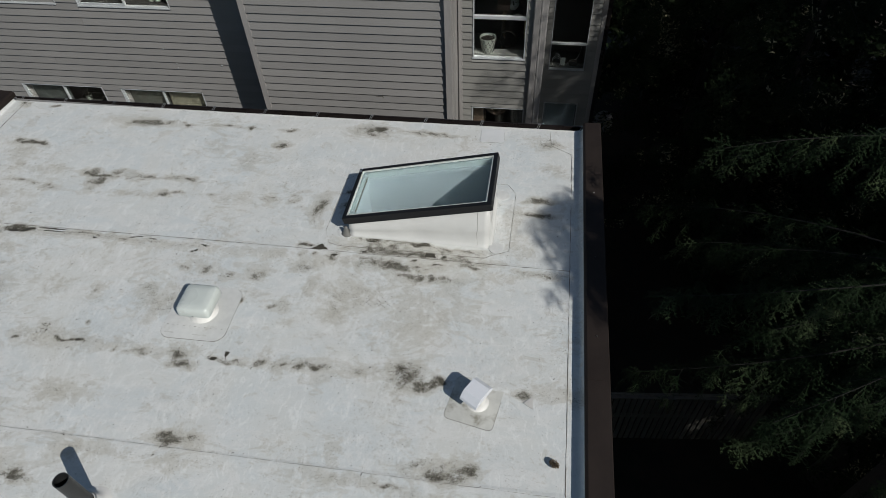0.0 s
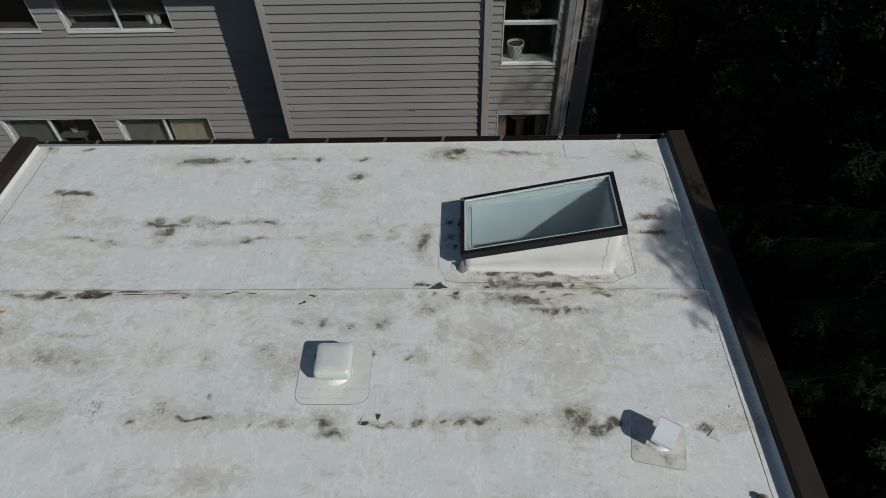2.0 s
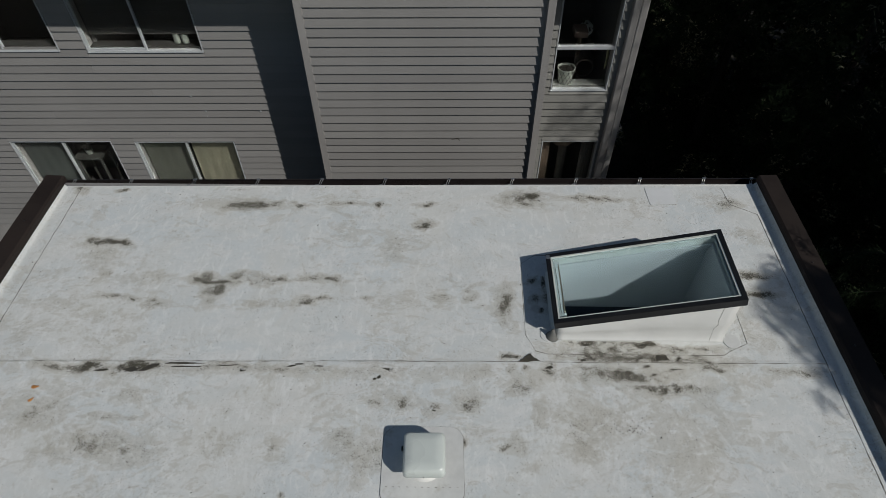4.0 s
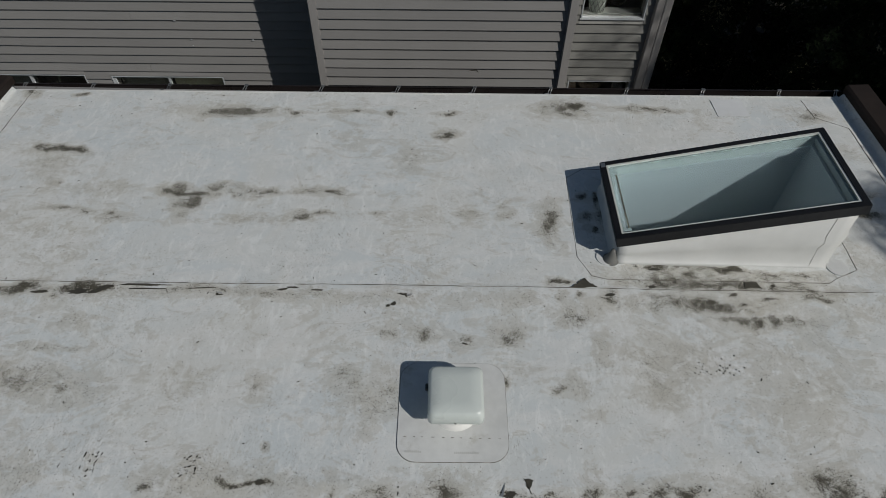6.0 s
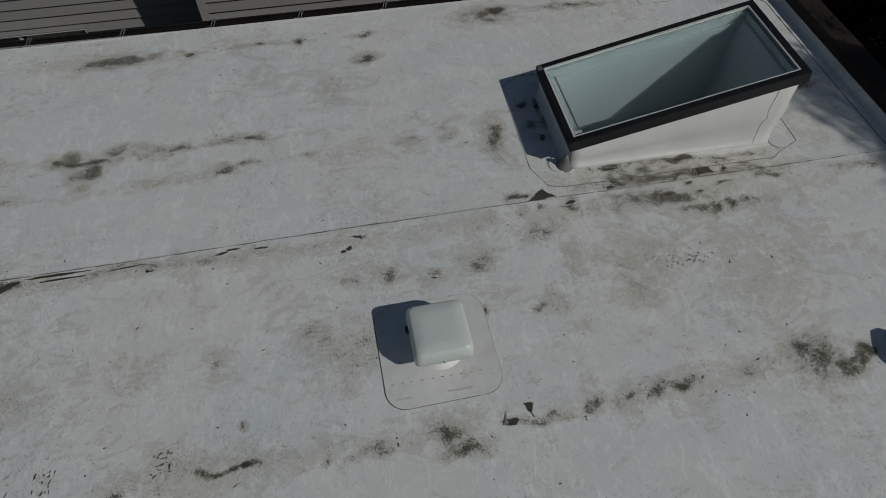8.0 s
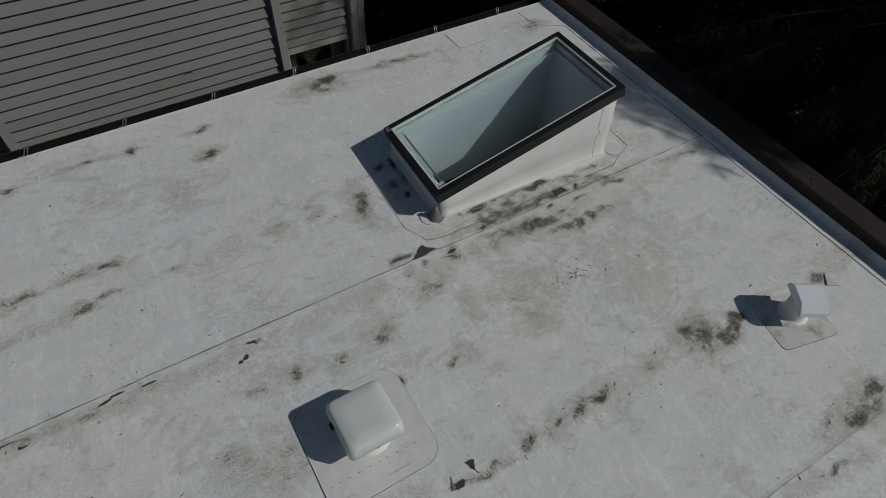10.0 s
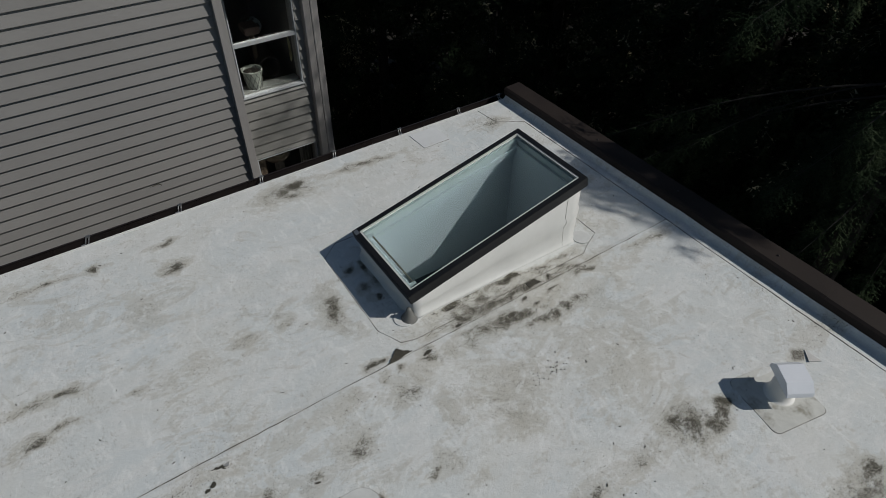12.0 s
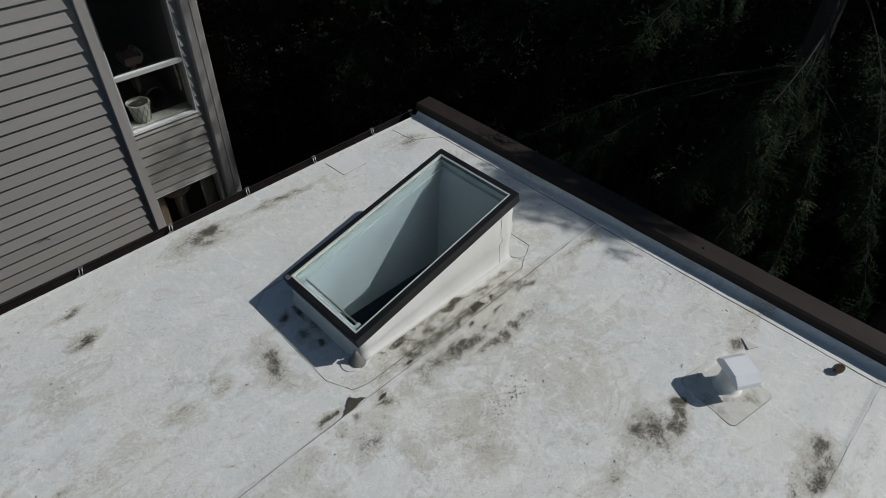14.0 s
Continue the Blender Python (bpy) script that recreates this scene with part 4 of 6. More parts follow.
ceil = boxes(((-2.6, 2.4, -0.415), (0.5, SHAFT[2] - 0.016, -0.375)), ((-2.6, SHAFT[3] + 0.016, -0.415), (0.5, 4.7, -0.375)), ((-2.6, SHAFT[2] - 0.016, -0.415), (SHAFT[0] - 0.013, SHAFT[3] + 0.016, -0.375)), ((SHAFT[1] + 0.013, SHAFT[2] - 0.016, -0.415), (0.5, SHAFT[3] + 0.016, -0.375)))
tagged(part("ceiling", ceil, M_SHAFT), "white ceiling round the skylight shaft", "ceiling", kind="structure")


# ---- roof vents ----
def box_vent():
    cx, cy = -2.268, 2.345
    thing = base("roof_vent", (cx, cy, 0), label="square pale plastic roof vent cap on a round neck", category="vent")
    patch_ob = patch("vent_flange", rounded(-2.280, 2.340, 0.250, 0.247, 0.085, 0, 1, 9), 0.005, M_PAD, 0.0022, "clean membrane flange round the vent")
    bm = bmesh.new()
    lathe(bm, (cx, cy, 0), [(0.112, 0.003), (0.108, 0.010), (0.096, 0.016), (0.090, 0.024), (0.087, 0.10), (0.086, 0.14), (0.0, 0.14)], 36)
    held(part("neck", bm, M_NECK, smooth=True, label="white round neck"), thing)
    # cap: stacked rounded squares
    bm = bmesh.new()
    rings = []
    for h, r, z in ((0.118, 0.020, 0.098), (0.124, 0.024, 0.098), (0.126, 0.026, 0.102), (0.125, 0.027, 0.140), (0.123, 0.028, 0.160), (0.117, 0.030, 0.174), (0.108, 0.030, 0.181), (0.06, 0.03, 0.184), (0.012, 0.0115, 0.1835)):
        rings.append([bm.verts.new(p) for p in rounded(cx, cy + 0.005, h, h * 1.015, r, z, 1, 6)])
    for a, b in zip(rings, rings[1:]):
        for k in range(len(a)):
            bm.faces.new((a[k], a[(k + 1) % len(a)], b[(k + 1) % len(a)], b[k]))
    bm.faces.new(rings[-1]), bm.faces.new(rings[0][::-1])
    held(part("cap", bm, M_CAP, smooth=True, label="pale grey-green plastic cap"), thing)
    for dx, dy in ((0, -0.128), (-0.128, 0.02)):
        bm = bmesh.new()
        lathe(bm, (cx + dx, cy + 0.005 + dy, 0.108), [(0.005, 0), (0.005, 0.006), (0.001, 0.007)], 8)
        held(part("screw", bm, M_STEEL), thing)
    bm = boxes(((cx - 0.139, cy + 0.03, 0.112), (cx - 0.122, cy + 0.06, 0.130)))
    held(part("clip", bm, M_ABS, label="small black clip", bevel=0.002), thing)
    # a broken row of dirt ticks across the flange
    ticks = random.Random(12)
    for k in range(11):
        bm = bmesh.new()
        x = -2.50 + 0.043 * k + ticks.uniform(-0.006, 0.006)
        box(bm, (x, 2.203, 0.0045), (x + ticks.uniform(0.006, 0.014), 2.2055, 0.0058))
        part("dirt_tick", bm, M_LINE, patch_ob)
    # rows of small bars: lettering pressed into the flange that cannot be read
    for x0, n in ((-2.49, 9), (-2.27, 13)):
        for k in range(n):
            bm = bmesh.new()
            x = x0 + 0.0085 * k
            box(bm, (x, 2.130, 0.0045), (x + 0.005, 2.139, 0.0062))
            part("pressed_mark", bm, M_MARK, patch_ob)
    return thing


def hood_vent():
    cx, cy = -0.128, 1.868
    thing = base("hood_vent", (cx, cy, 0), label="white metal hooded vent on a round pipe", category="vent")
    patch("vent_flange", rounded(-0.150, 1.862, 0.165, 0.163, 0.035, 0, -11, 6), 0.004, M_PAD_OLD, 0.0026, "stained square membrane flange")
    bm = bmesh.new()
    lathe(bm, (cx, cy, 0), [(0.076, 0.003), (0.068, 0.008), (0.060, 0.016), (0.058, 0.05), (0.058, 0.165), (0.0, 0.165)], 32)
    held(part("pipe", bm, M_NECK, smooth=True, label="white pipe"), thing)
    turn = radians(-31)
    ax = Vector((math.cos(turn), math.sin(turn), 0))      # across the hood
    ay = Vector((-math.sin(turn), math.cos(turn), 0))     # along its folded profile
    c = Vector((cx - 0.007, cy - 0.012, 0))
    prof = [(-0.096, 0.128), (-0.090, 0.150), (-0.050, 0.186), (0.050, 0.190), (0.084, 0.160), (0.088, 0.136)]
    t = 0.003
    inner = [(a * 0.97, z - t) for a, z in prof]
    bm = bmesh.new()
    extrude_poly(bm, [c - ax * 0.066 + ay * a + Vector((0, 0, z)) for a, z in prof + inner[::-1]], ax * 0.132)
    held(part("hood", bm, M_HOOD, label="folded white sheet hood", bevel=0.001), thing)
    for s in (-1, 1):
        bm = bmesh.new()
        extrude_poly(bm, [c + ax * s * (0.0635 if s < 0 else 0.0605) + ay * a * 0.985 + Vector((0, 0, z - 0.0005)) for a, z in prof], ax * 0.003)
        held(part("end_plate", bm, M_HOOD), thing)
    return thing


def pipe_vent():
    x, y, h = -2.345, 0.878, 0.385
    thing = base("pipe_vent", (x, y, 0), label="black plastic vent pipe in a white roof boot", category="pipe")
    bm = bmesh.new()
    rings = lathe(bm, (x, y, 0), [(0.030, h - 0.2), (0.038, h - 0.2), (0.038, h - 0.002), (0.044, h), (0.044, 0.02)][::-1], 28)
    held(part("pipe", bm, M_ABS, smooth=False, label="black pipe, open at the top"), thing)
    bm = bmesh.new()
    lathe(bm, (x, y, 0), [(0.12, 0.002), (0.10, 0.008), (0.072, 0.02), (0.062, 0.05), (0.052, 0.075), (0.046, 0.078)], 28)
    held(part("boot", bm, M_NECK, smooth=True, label="white membrane boot with steel clamp"), thing)
    bm = bmesh.new()
    lathe(bm, (x, y, 0.066), [(0.056, 0), (0.058, 0.002), (0.058, 0.010), (0.052, 0.012)], 28)
    held(part("clamp", bm, M_STEEL), thing)
    return thing


box_vent()
hood_vent()
pipe_vent()


# ---- small things on the roof ----
def pine_cone(x, y, turn, size):
    thing = base("pine_cone", (x, y, 0), label="small brown pine cone lying on the membrane", category="cone")
    bm = bmesh.new()
    c, s = math.cos(radians(turn)), math.sin(radians(turn))
    axis, side, up = Vector((c, s, 0)), Vector((-s, c, 0)), Vector((0, 0, 1))
    mid = Vector((x, y, 0.030))
    tube(bm, [mid - axis * 0.036, mid - axis * 0.015, mid + axis * 0.015, mid + axis * 0.036], [0.007, 0.013, 0.012, 0.003], 8)
    held(part("core", bm, M_BARK), thing)
    n = 44
    for k in range(n):
        f = k / n
        a = k * 2.39996
        r = 0.031 * math.sin(math.pi * (0.20 + 0.74 * f)) ** 0.7
        o = mid + axis * (-0.036 + 0.074 * f)
        d = side * math.cos(a) + up * math.sin(a)
        e = axis.cross(d)
        bm = bmesh.new()
        lift = axis * 0.010
        pts = [o + d * r * 0.3 - e * 0.003, o + d * r * 0.85 - e * 0.0085 + lift * 0.6, o + d * r * 1.08 - e * 0.004 + lift, o + d * r * 1.08 + e * 0.004 + lift, o + d * r * 0.85 + e * 0.0085 + lift * 0.6, o + d * r * 0.3 + e * 0.003]
        extrude_poly(bm, pts, axis * 0.0025)
        held(part("scale", bm, M_CONE), thing)
    thing.scale = (size, size, size)
    return thing


pine_cone(0.378, 1.505, -25, 0.8)


def leaf(x, y, turn, size):
    bm = bmesh.new()
    pts = []
    for k in range(14):
        a = 2 * math.pi * k / 14
        r = size * (0.5 + 0.12 * math.cos(3 * a))
        c, s = math.cos(radians(turn)), math.sin(radians(turn))
        u, v = r * math.cos(a), 0.45 * r * math.sin(a)
        pts.append((x + c * u - s * v, y + s * u + c * v, 0.007 + 0.004 * math.cos(2 * a)))
    extrude_poly(bm, pts, (0, 0, 0.0015))
    tagged(part("leaf", bm, M_LEAF), "dry orange leaf lying on the roof membrane", "leaf", group="dry leaves")


leaf(-4.90, 2.833, 5, 0.05)
leaf(-4.885, 2.738, 40, 0.04)


def debris():
    """Needles, twig ends and crumbs blown over the roof."""
    rng = random.Random(5)
    bm = bmesh.new()
    for k in range(420):
        if k % 3:
            y = rng.choice((3.0, 2.0, 2.0, 2.5, 1.25, 4.6, 3.7)) + rng.gauss(0, 0.12)
            x = rng.uniform(X_W + 0.1, X_E - 0.08)
        else:
            x, y = rng.uniform(X_W + 0.1, X_E - 0.02), rng.uniform(0.7, Y_N - 0.05)
        if SHAFT[0] - 0.12 < x < SHAFT[1] + 0.2 and SHAFT[2] - 0.12 < y < SHAFT[3] + 0.12:
            continue
        z = float(height_at(np.array([x]), np.array([y]))[0])
        a, ln, wd = rng.uniform(0, math.pi), rng.choice((0.002, 0.002, 0.003, 0.003, 0.004, 0.004, 0.006, 0.009)), rng.uniform(0.001, 0.003)
        u = Vector((math.cos(a), math.sin(a), 0)) * ln
        v = Vector((-math.sin(a), math.cos(a), 0)) * wd
        o = Vector((x, y, z - 0.001))
        extrude_poly(bm, [o - u - v * 0.5, o + u * 0.2 - v, o + u, o + u * 0.3 + v, o - u * 0.8 + v], (0, 0, 0.003))
    tagged(part("roof_litter", bm, M_TEAR), "dark needles, crumbs and twig ends scattered on the roof", "litter", kind="stuff")


debris()

# ---- ground ----
bm = bmesh.new()
n = 40
gv = [[bm.verts.new((-400 + 800 * i / n, -400 + 800 * j / n, GROUND + (0.25 * noise.noise((i * 0.7, j * 0.7, 0)) if 14 < i < 26 and 14 < j < 26 else 0))) for j in range(n + 1)] for i in range(n + 1)]
for i in range(n):
    for j in range(n):
        bm.faces.new((gv[i][j], gv[i + 1][j], gv[i + 1][j + 1], gv[i][j + 1]))
tagged(part("ground", bm, M_SOIL), "dark forest floor of soil and needles", "ground", kind="structure")

# ---- the grey building next door ----
building = base("apartment_building", (-1.13, 7.085, GROUND), label="grey lap-sided apartment building with white-framed windows", category="building")
building.rotation_euler.z = SKEW      # square with the eave
LOW = -5.2          # the siding is built piece by piece down to here


def wall_with_openings(x0, x1, y, z0, z1, holes, thick=0.16):
    """A wall in the x-z plane with rectangular openings through it; y is its outer face."""
    xs = sorted({x0, x1, *[h[0] for h in holes], *[h[1] for h in holes]})
    zs = sorted({z0, z1, *[h[2] for h in holes], *[h[3] for h in holes]})
    bm = bmesh.new()
    for a, b in zip(xs, xs[1:]):
        for c, d in zip(zs, zs[1:]):
            mx, mz = (a + b) / 2, (c + d) / 2
            if not any(h[0] < mx < h[1] and h[2] < mz < h[3] for h in holes):
                box(bm, (a, y, c), (b, y + thick, d))
    bmesh.ops.remove_doubles(bm, verts=bm.verts[:], dist=0.0005)
    return held(part("wall", bm, M_TRIM), building)


board_meshes = {}


def board(x0, x1, y, z, expo, material, wall, seed):
    """One lap board: thick lower edge, thin upper edge tucked under the next."""
    rng = random.Random(seed)
    key = (round(x1 - x0, 3), round(expo, 3), material.name)
    if key not in board_meshes:
        bm = bmesh.new()
        prof = [(0.0, 0.010), (-0.006, 0.009), (-0.028, 0.0), (-0.029, 0.004), (-0.003, expo + 0.014), (0.0, expo + 0.014)]
        extrude_poly(bm, [(0, a, b) for a, b in prof], (x1 - x0, 0, 0))
        board_meshes[key] = mesh_of("siding_board", bm, material)
    ob = new("siding_board", board_meshes[key])
    ob.location = (x0, y + rng.uniform(-0.0012, 0.0012), z + rng.uniform(-0.0015, 0.0015))
    ob.parent = wall
    ob.matrix_parent_inverse = Matrix.Identity(4)
    return ob


def clad(x0, x1, y, z_first, expo, z_low, z_top, holes, wall, material, seed, gap=0.008):
    """Lap boards over a wall, cut round its openings, with butt joints here and there."""
    rng = random.Random(seed)
    rows = []
    z = z_first
    while z > z_low:
        z -= expo
    while z < z_top:
        z += expo
        rows.append(z)
    for k, z in enumerate(rows):
        cuts = [(h[0] - gap, h[1] + gap) for h in holes if h[2] - gap < z + expo * 0.6 and z + expo * 0.3 < h[3] + gap]
        for h in holes:
            low, up = h[2] - gap - 0.014, h[3] + gap
            if z + 0.02 < low < z + expo and (h[0] - gap, h[1] + gap) in cuts:
                board(h[0] - gap, h[1] + gap, y, z, low - z, material, wall, seed + k * 7 + 5)
            if z < up < z + expo - 0.03 and (h[0] - gap, h[1] + gap) in cuts:
                board(h[0] - gap, h[1] + gap, y, up, z + expo - up, material, wall, seed + k * 7 + 6)
        spans, a = [], x0
        for c0, c1 in sorted(cuts):
            if c0 > a:
                spans.append((a, c0))
            a = max(a, c1)
        if a < x1:
            spans.append((a, x1))
        for a, b in spans:
            if b - a > 2.7 and k % 3 == 0:
                m = a + (b - a) * rng.choice((0.22, 0.36, 0.5, 0.61, 0.78))
                board(a, m - 0.0015, y, z, expo, material, wall, seed + k * 7)
                board(m + 0.0015, b, y, z, expo, material, wall, seed + k * 7 + 3)
            elif b - a > 0.03:
                board(a, b, y, z, expo, material, wall, seed + k * 7)


def upright(name, a, b, bevel=0.006, material=None, label=""):
    return held(part(name, boxes((a, b)), material or M_TRIM, label=label, bevel=bevel), building)


def window(x0, x1, z0, z1, y, style, blind=None, sill=True, shades=(), east=9.0):
    """A window in an opening: outer casing, sashes, bars, panes and, where seen, a blind."""
    w = base("window", ((x0 + x1) / 2, y, z0), kind="")
    w.parent = building
    w.matrix_parent_inverse = Matrix.Translation(building.location).inverted()

    def put(name, bm, material, label="", bevel=0.0):
        ob = part(name, bm, material, None, label, bevel)
        ob.parent = w
        ob.matrix_parent_inverse = Matrix.Translation(w.location).inverted()
        return ob

    f, out, inn = 0.013, y - 0.026, y + 0.034
    put("window_frame", boxes(((x0 - 0.004, out, z0), (x0 + f, inn, z1)), ((x1 - f, out, z0), (x1 + 0.004, inn, z1)), ((x0 + f, out, z1 - f), (x1 - f, inn, z1)), ((x0 + f, out, z0), (x1 - f, inn, z0 + f))), M_VINYL, bevel=0.003)
    if sill:
        e = 0.012 if x0 > -2 else 0.004
        put("window_sill", boxes(((x0 - e, out - 0.010, z0 - 0.010), (x1 + e, out + 0.02, z0 + 0.004))), M_VINYL, bevel=0.003)
    panes = []
    if style == "slider":
        m = (x0 + x1) / 2 + 0.01
        put("sash", boxes(((m - 0.013, y - 0.008, z0 + f), (m + 0.013, y + 0.030, z1 - f))), M_VINYL, bevel=0.003)
        put("sash", boxes(((x0 + f, y - 0.004, z0 + f), (x0 + f + 0.022, y + 0.022, z1 - f)), ((x0 + f + 0.022, y - 0.004, z0 + f), (m - 0.013, y + 0.022, z0 + f + 0.024)), ((x0 + f + 0.022, y - 0.004, z1 - f - 0.022), (m - 0.013, y + 0.022, z1 - f))), M_VINYL, bevel=0.002)
        panes = [(x0 + f + 0.020, m - 0.011, z0 + f + 0.022, z1 - f - 0.020, y + 0.006), (m + 0.011, x1 - f + 0.002, z0 + f - 0.002, z1 - f + 0.002, y + 0.020)]
    else:
        m = style
        put("sash", boxes(((x0 + f, y - 0.022, m - 0.022), (x1 - f, y + 0.03, m + 0.022))), M_VINYL, bevel=0.003)
        panes = [(x0 + f - 0.002, x1 - f + 0.002, z0 + f - 0.002, m - 0.02, y + 0.012), (x0 + f - 0.002, x1 - f + 0.002, m + 0.02, z1 - f + 0.002, y + 0.02)]
    for a, b, c, d, yy in panes:
        p = put("pane", boxes(((a, yy, c), (b, yy + 0.005, d))), M_PANE)
        p.visible_shadow = False
    # the dark room behind, kept inside the building's outer walls
    r = 1.6
    a0, a1, far = x0 - 0.35, min(x1 + 0.35, east - 0.05), y + r
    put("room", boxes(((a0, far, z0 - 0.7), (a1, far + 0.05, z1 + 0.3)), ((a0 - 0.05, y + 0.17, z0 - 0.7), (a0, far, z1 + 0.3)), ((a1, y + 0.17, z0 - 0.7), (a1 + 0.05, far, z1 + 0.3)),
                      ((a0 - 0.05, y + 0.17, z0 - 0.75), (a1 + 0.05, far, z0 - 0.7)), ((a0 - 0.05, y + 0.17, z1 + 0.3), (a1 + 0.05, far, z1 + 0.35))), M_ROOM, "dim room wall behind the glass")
    put("inner_sill", boxes(((x0 + 0.005, y + 0.06, z0 + 0.005), (x1 - 0.005, y + 0.21, z0 + 0.028))), M_SILL if x0 > -2 else M_SILL_DIM, "inner sill", 0.003)
    if blind:
        bx0, bx1, low, mat = blind
        bm = bmesh.new()
        z = low
        while z < z1 - 0.05:
            extrude_poly(bm, [(bx0, y + 0.095, z), (bx0, y + 0.118, z + 0.010), (bx0, y + 0.117, z + 0.012), (bx0, y + 0.094, z + 0.002)], (bx1 - bx0, 0, 0))
            z += 0.0215
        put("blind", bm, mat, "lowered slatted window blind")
    for sx0, sx1, mat in shades:
        bm = bmesh.new()
        n = 30
        front = [(sx0 + (sx1 - sx0) * k / n, y + 0.125 + 0.0025 * math.sin(k * 0.9)) for k in range(n + 1)]
        extrude_poly(bm, [(a, b, z0 + 0.03) for a, b in front] + [(a, b + 0.004, z0 + 0.03) for a, b in front[::-1]], (0, 0, z1 - z0 - 0.06))
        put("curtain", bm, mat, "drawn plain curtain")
    return w


WALL_Y, BUMP_Y, BACK_Y = 7.77, 7.10, 11.667
TOP = 1.35
left_holes = [(-6.660, -5.222, -0.322, 0.979), (-8.435, -7.006, -0.306, 0.990), (-6.616, -5.205, -2.880, -1.717), (-8.386, -6.948, -2.854, -1.706)]
right_holes = [(-0.839, -0.111, -0.895, 0.95), (-0.849, -0.062, -3.15, -1.72)]
back_holes = [(0.396, 1.126, -3.340, -1.30), (0.376, 1.112, -5.45, -4.172)]
wl = wall_with_openings(-13.0, -3.815, WALL_Y, GROUND, TOP, left_holes)
wr = wall_with_openings(-1.06, 0.06, WALL_Y, GROUND, TOP, right_holes)
wb = wall_with_openings(0.04, 1.376, BACK_Y, GROUND, TOP, back_holes)
bump = held(part("wall", boxes(((-3.815, BUMP_Y, GROUND), (-1.06, WALL_Y + 0.16, TOP))), M_TRIM), building)
held(part("wall", boxes(((-0.04, WALL_Y + 0.16, GROUND), (0.06, BACK_Y, TOP))), M_TRIM), building)
held(part("wall", boxes(((1.276, BACK_Y + 0.16, GROUND), (1.376, 18.0, TOP))), M_TRIM), building)
held(part("wall", boxes(((-13.0, 18.0, GROUND), (1.376, 18.16, TOP))), M_TRIM), building)
held(part("wall", boxes(((-13.0, WALL_Y + 0.16, GROUND), (-12.84, 18.0, TOP))), M_TRIM), building)
# roof with a deep eave
bm = boxes(((-13.4, 6.92, 1.10), (0.55, 18.5, 1.35)), ((0.55, 10.9, 1.10), (1.95, 18.5, 1.35)))
held(part("roof", bm, M_BROWN), building)
for x0, x1, y, zf, ex, holes, wall, mat, seed in ((-9.6, -3.815, WALL_Y, -0.390, 0.114, left_holes, wl, M_SIDE, 100), (-3.745, -1.13, BUMP_Y, -0.456, 0.1146, [], bump, M_SIDE, 300),
                                                 (-1.0, -0.02, WALL_Y, -0.50, 0.114, right_holes, wr, M_SIDE_R, 500), (0.07, 1.321, BACK_Y, -0.50, 0.114, back_holes, wb, M_SIDE_R, 700)):
    clad(x0, x1, y, zf, ex, -3.4 if y < 9 else LOW, 0.75, holes, wall, mat, seed)
# corner boards
upright("corner_board", (-3.830, BUMP_Y - 0.028, GROUND), (-3.740, BUMP_Y + 0.003, TOP - 0.26))
upright("corner_board", (-1.135, BUMP_Y - 0.07, GROUND), (-1.045, BUMP_Y + 0.003, TOP - 0.26))
upright("corner_board", (-1.0605, BUMP_Y - 0.0, GROUND), (-1.032, BUMP_Y + 0.085, TOP - 0.26))
upright("corner_board", (-1.045, WALL_Y - 0.028, GROUND), (-0.985, WALL_Y + 0.003, TOP - 0.26))
# broad post at the corner: two faces with a shallow groove between, the outer one set back
bm = bmesh.new()
edge = [(-0.035, 0.05), (-0.035, -0.070), (-0.023, -0.080), (0.046, -0.085), (0.050, -0.079), (0.058, -0.079), (0.062, -0.086), (0.076, -0.086), (0.082, -0.078), (0.140, -0.070), (0.155, -0.058), (0.155, 0.05)]
extrude_poly(bm, [(a + 0.011, WALL_Y + b, GROUND) for a, b in edge], (0, 0, TOP - 0.26 - GROUND))
held(part("corner_post", bm, M_TRIM, label="broad corner post with a shallow groove"), building)
upright("corner_board", (1.326, BACK_Y - 0.03, GROUND), (1.411, BACK_Y + 0.003, TOP - 0.26))
upright("downpipe", (1.421, BACK_Y + 0.02, -4.75), (1.506, BACK_Y + 0.10, TOP - 0.26), 0.01, M_GUTTER, "dark metal downpipe")
# a split in one of the bay's boards
bm = bmesh.new()
tube(bm, [(-2.16, BUMP_Y - 0.012, -1.185), (-2.10, BUMP_Y - 0.0145, -1.172), (-2.055, BUMP_Y - 0.015, -1.165), (-2.035, BUMP_Y - 0.015, -1.19), (-2.042, BUMP_Y - 0.018, -1.215)], [0.002, 0.004, 0.005, 0.005, 0.002], 5)
held(part("board_split", bm, M_TEAR, label="dark split in a board"), building)

# chips in the paint of a few boards
for x, z, s in ((-5.575, -0.962, 0.020), (-5.445, -1.202, 0.012), (-4.708, -1.203, 0.018), (-5.448, -1.282, 0.010)):
    bm = bmesh.new()
    rng = random.Random(int(-x * 1000))
    extrude_poly(bm, [(x + s * rng.uniform(0.6, 1.1) * math.cos(a), WALL_Y - 0.031, z + 0.45 * s * rng.uniform(0.6, 1.1) * math.sin(a)) for a in [0.785 * k for k in range(8)]], (0, 0.012, 0))
    held(part("paint_chip", bm, M_VINYL, label="pale chip in the paint"), building)

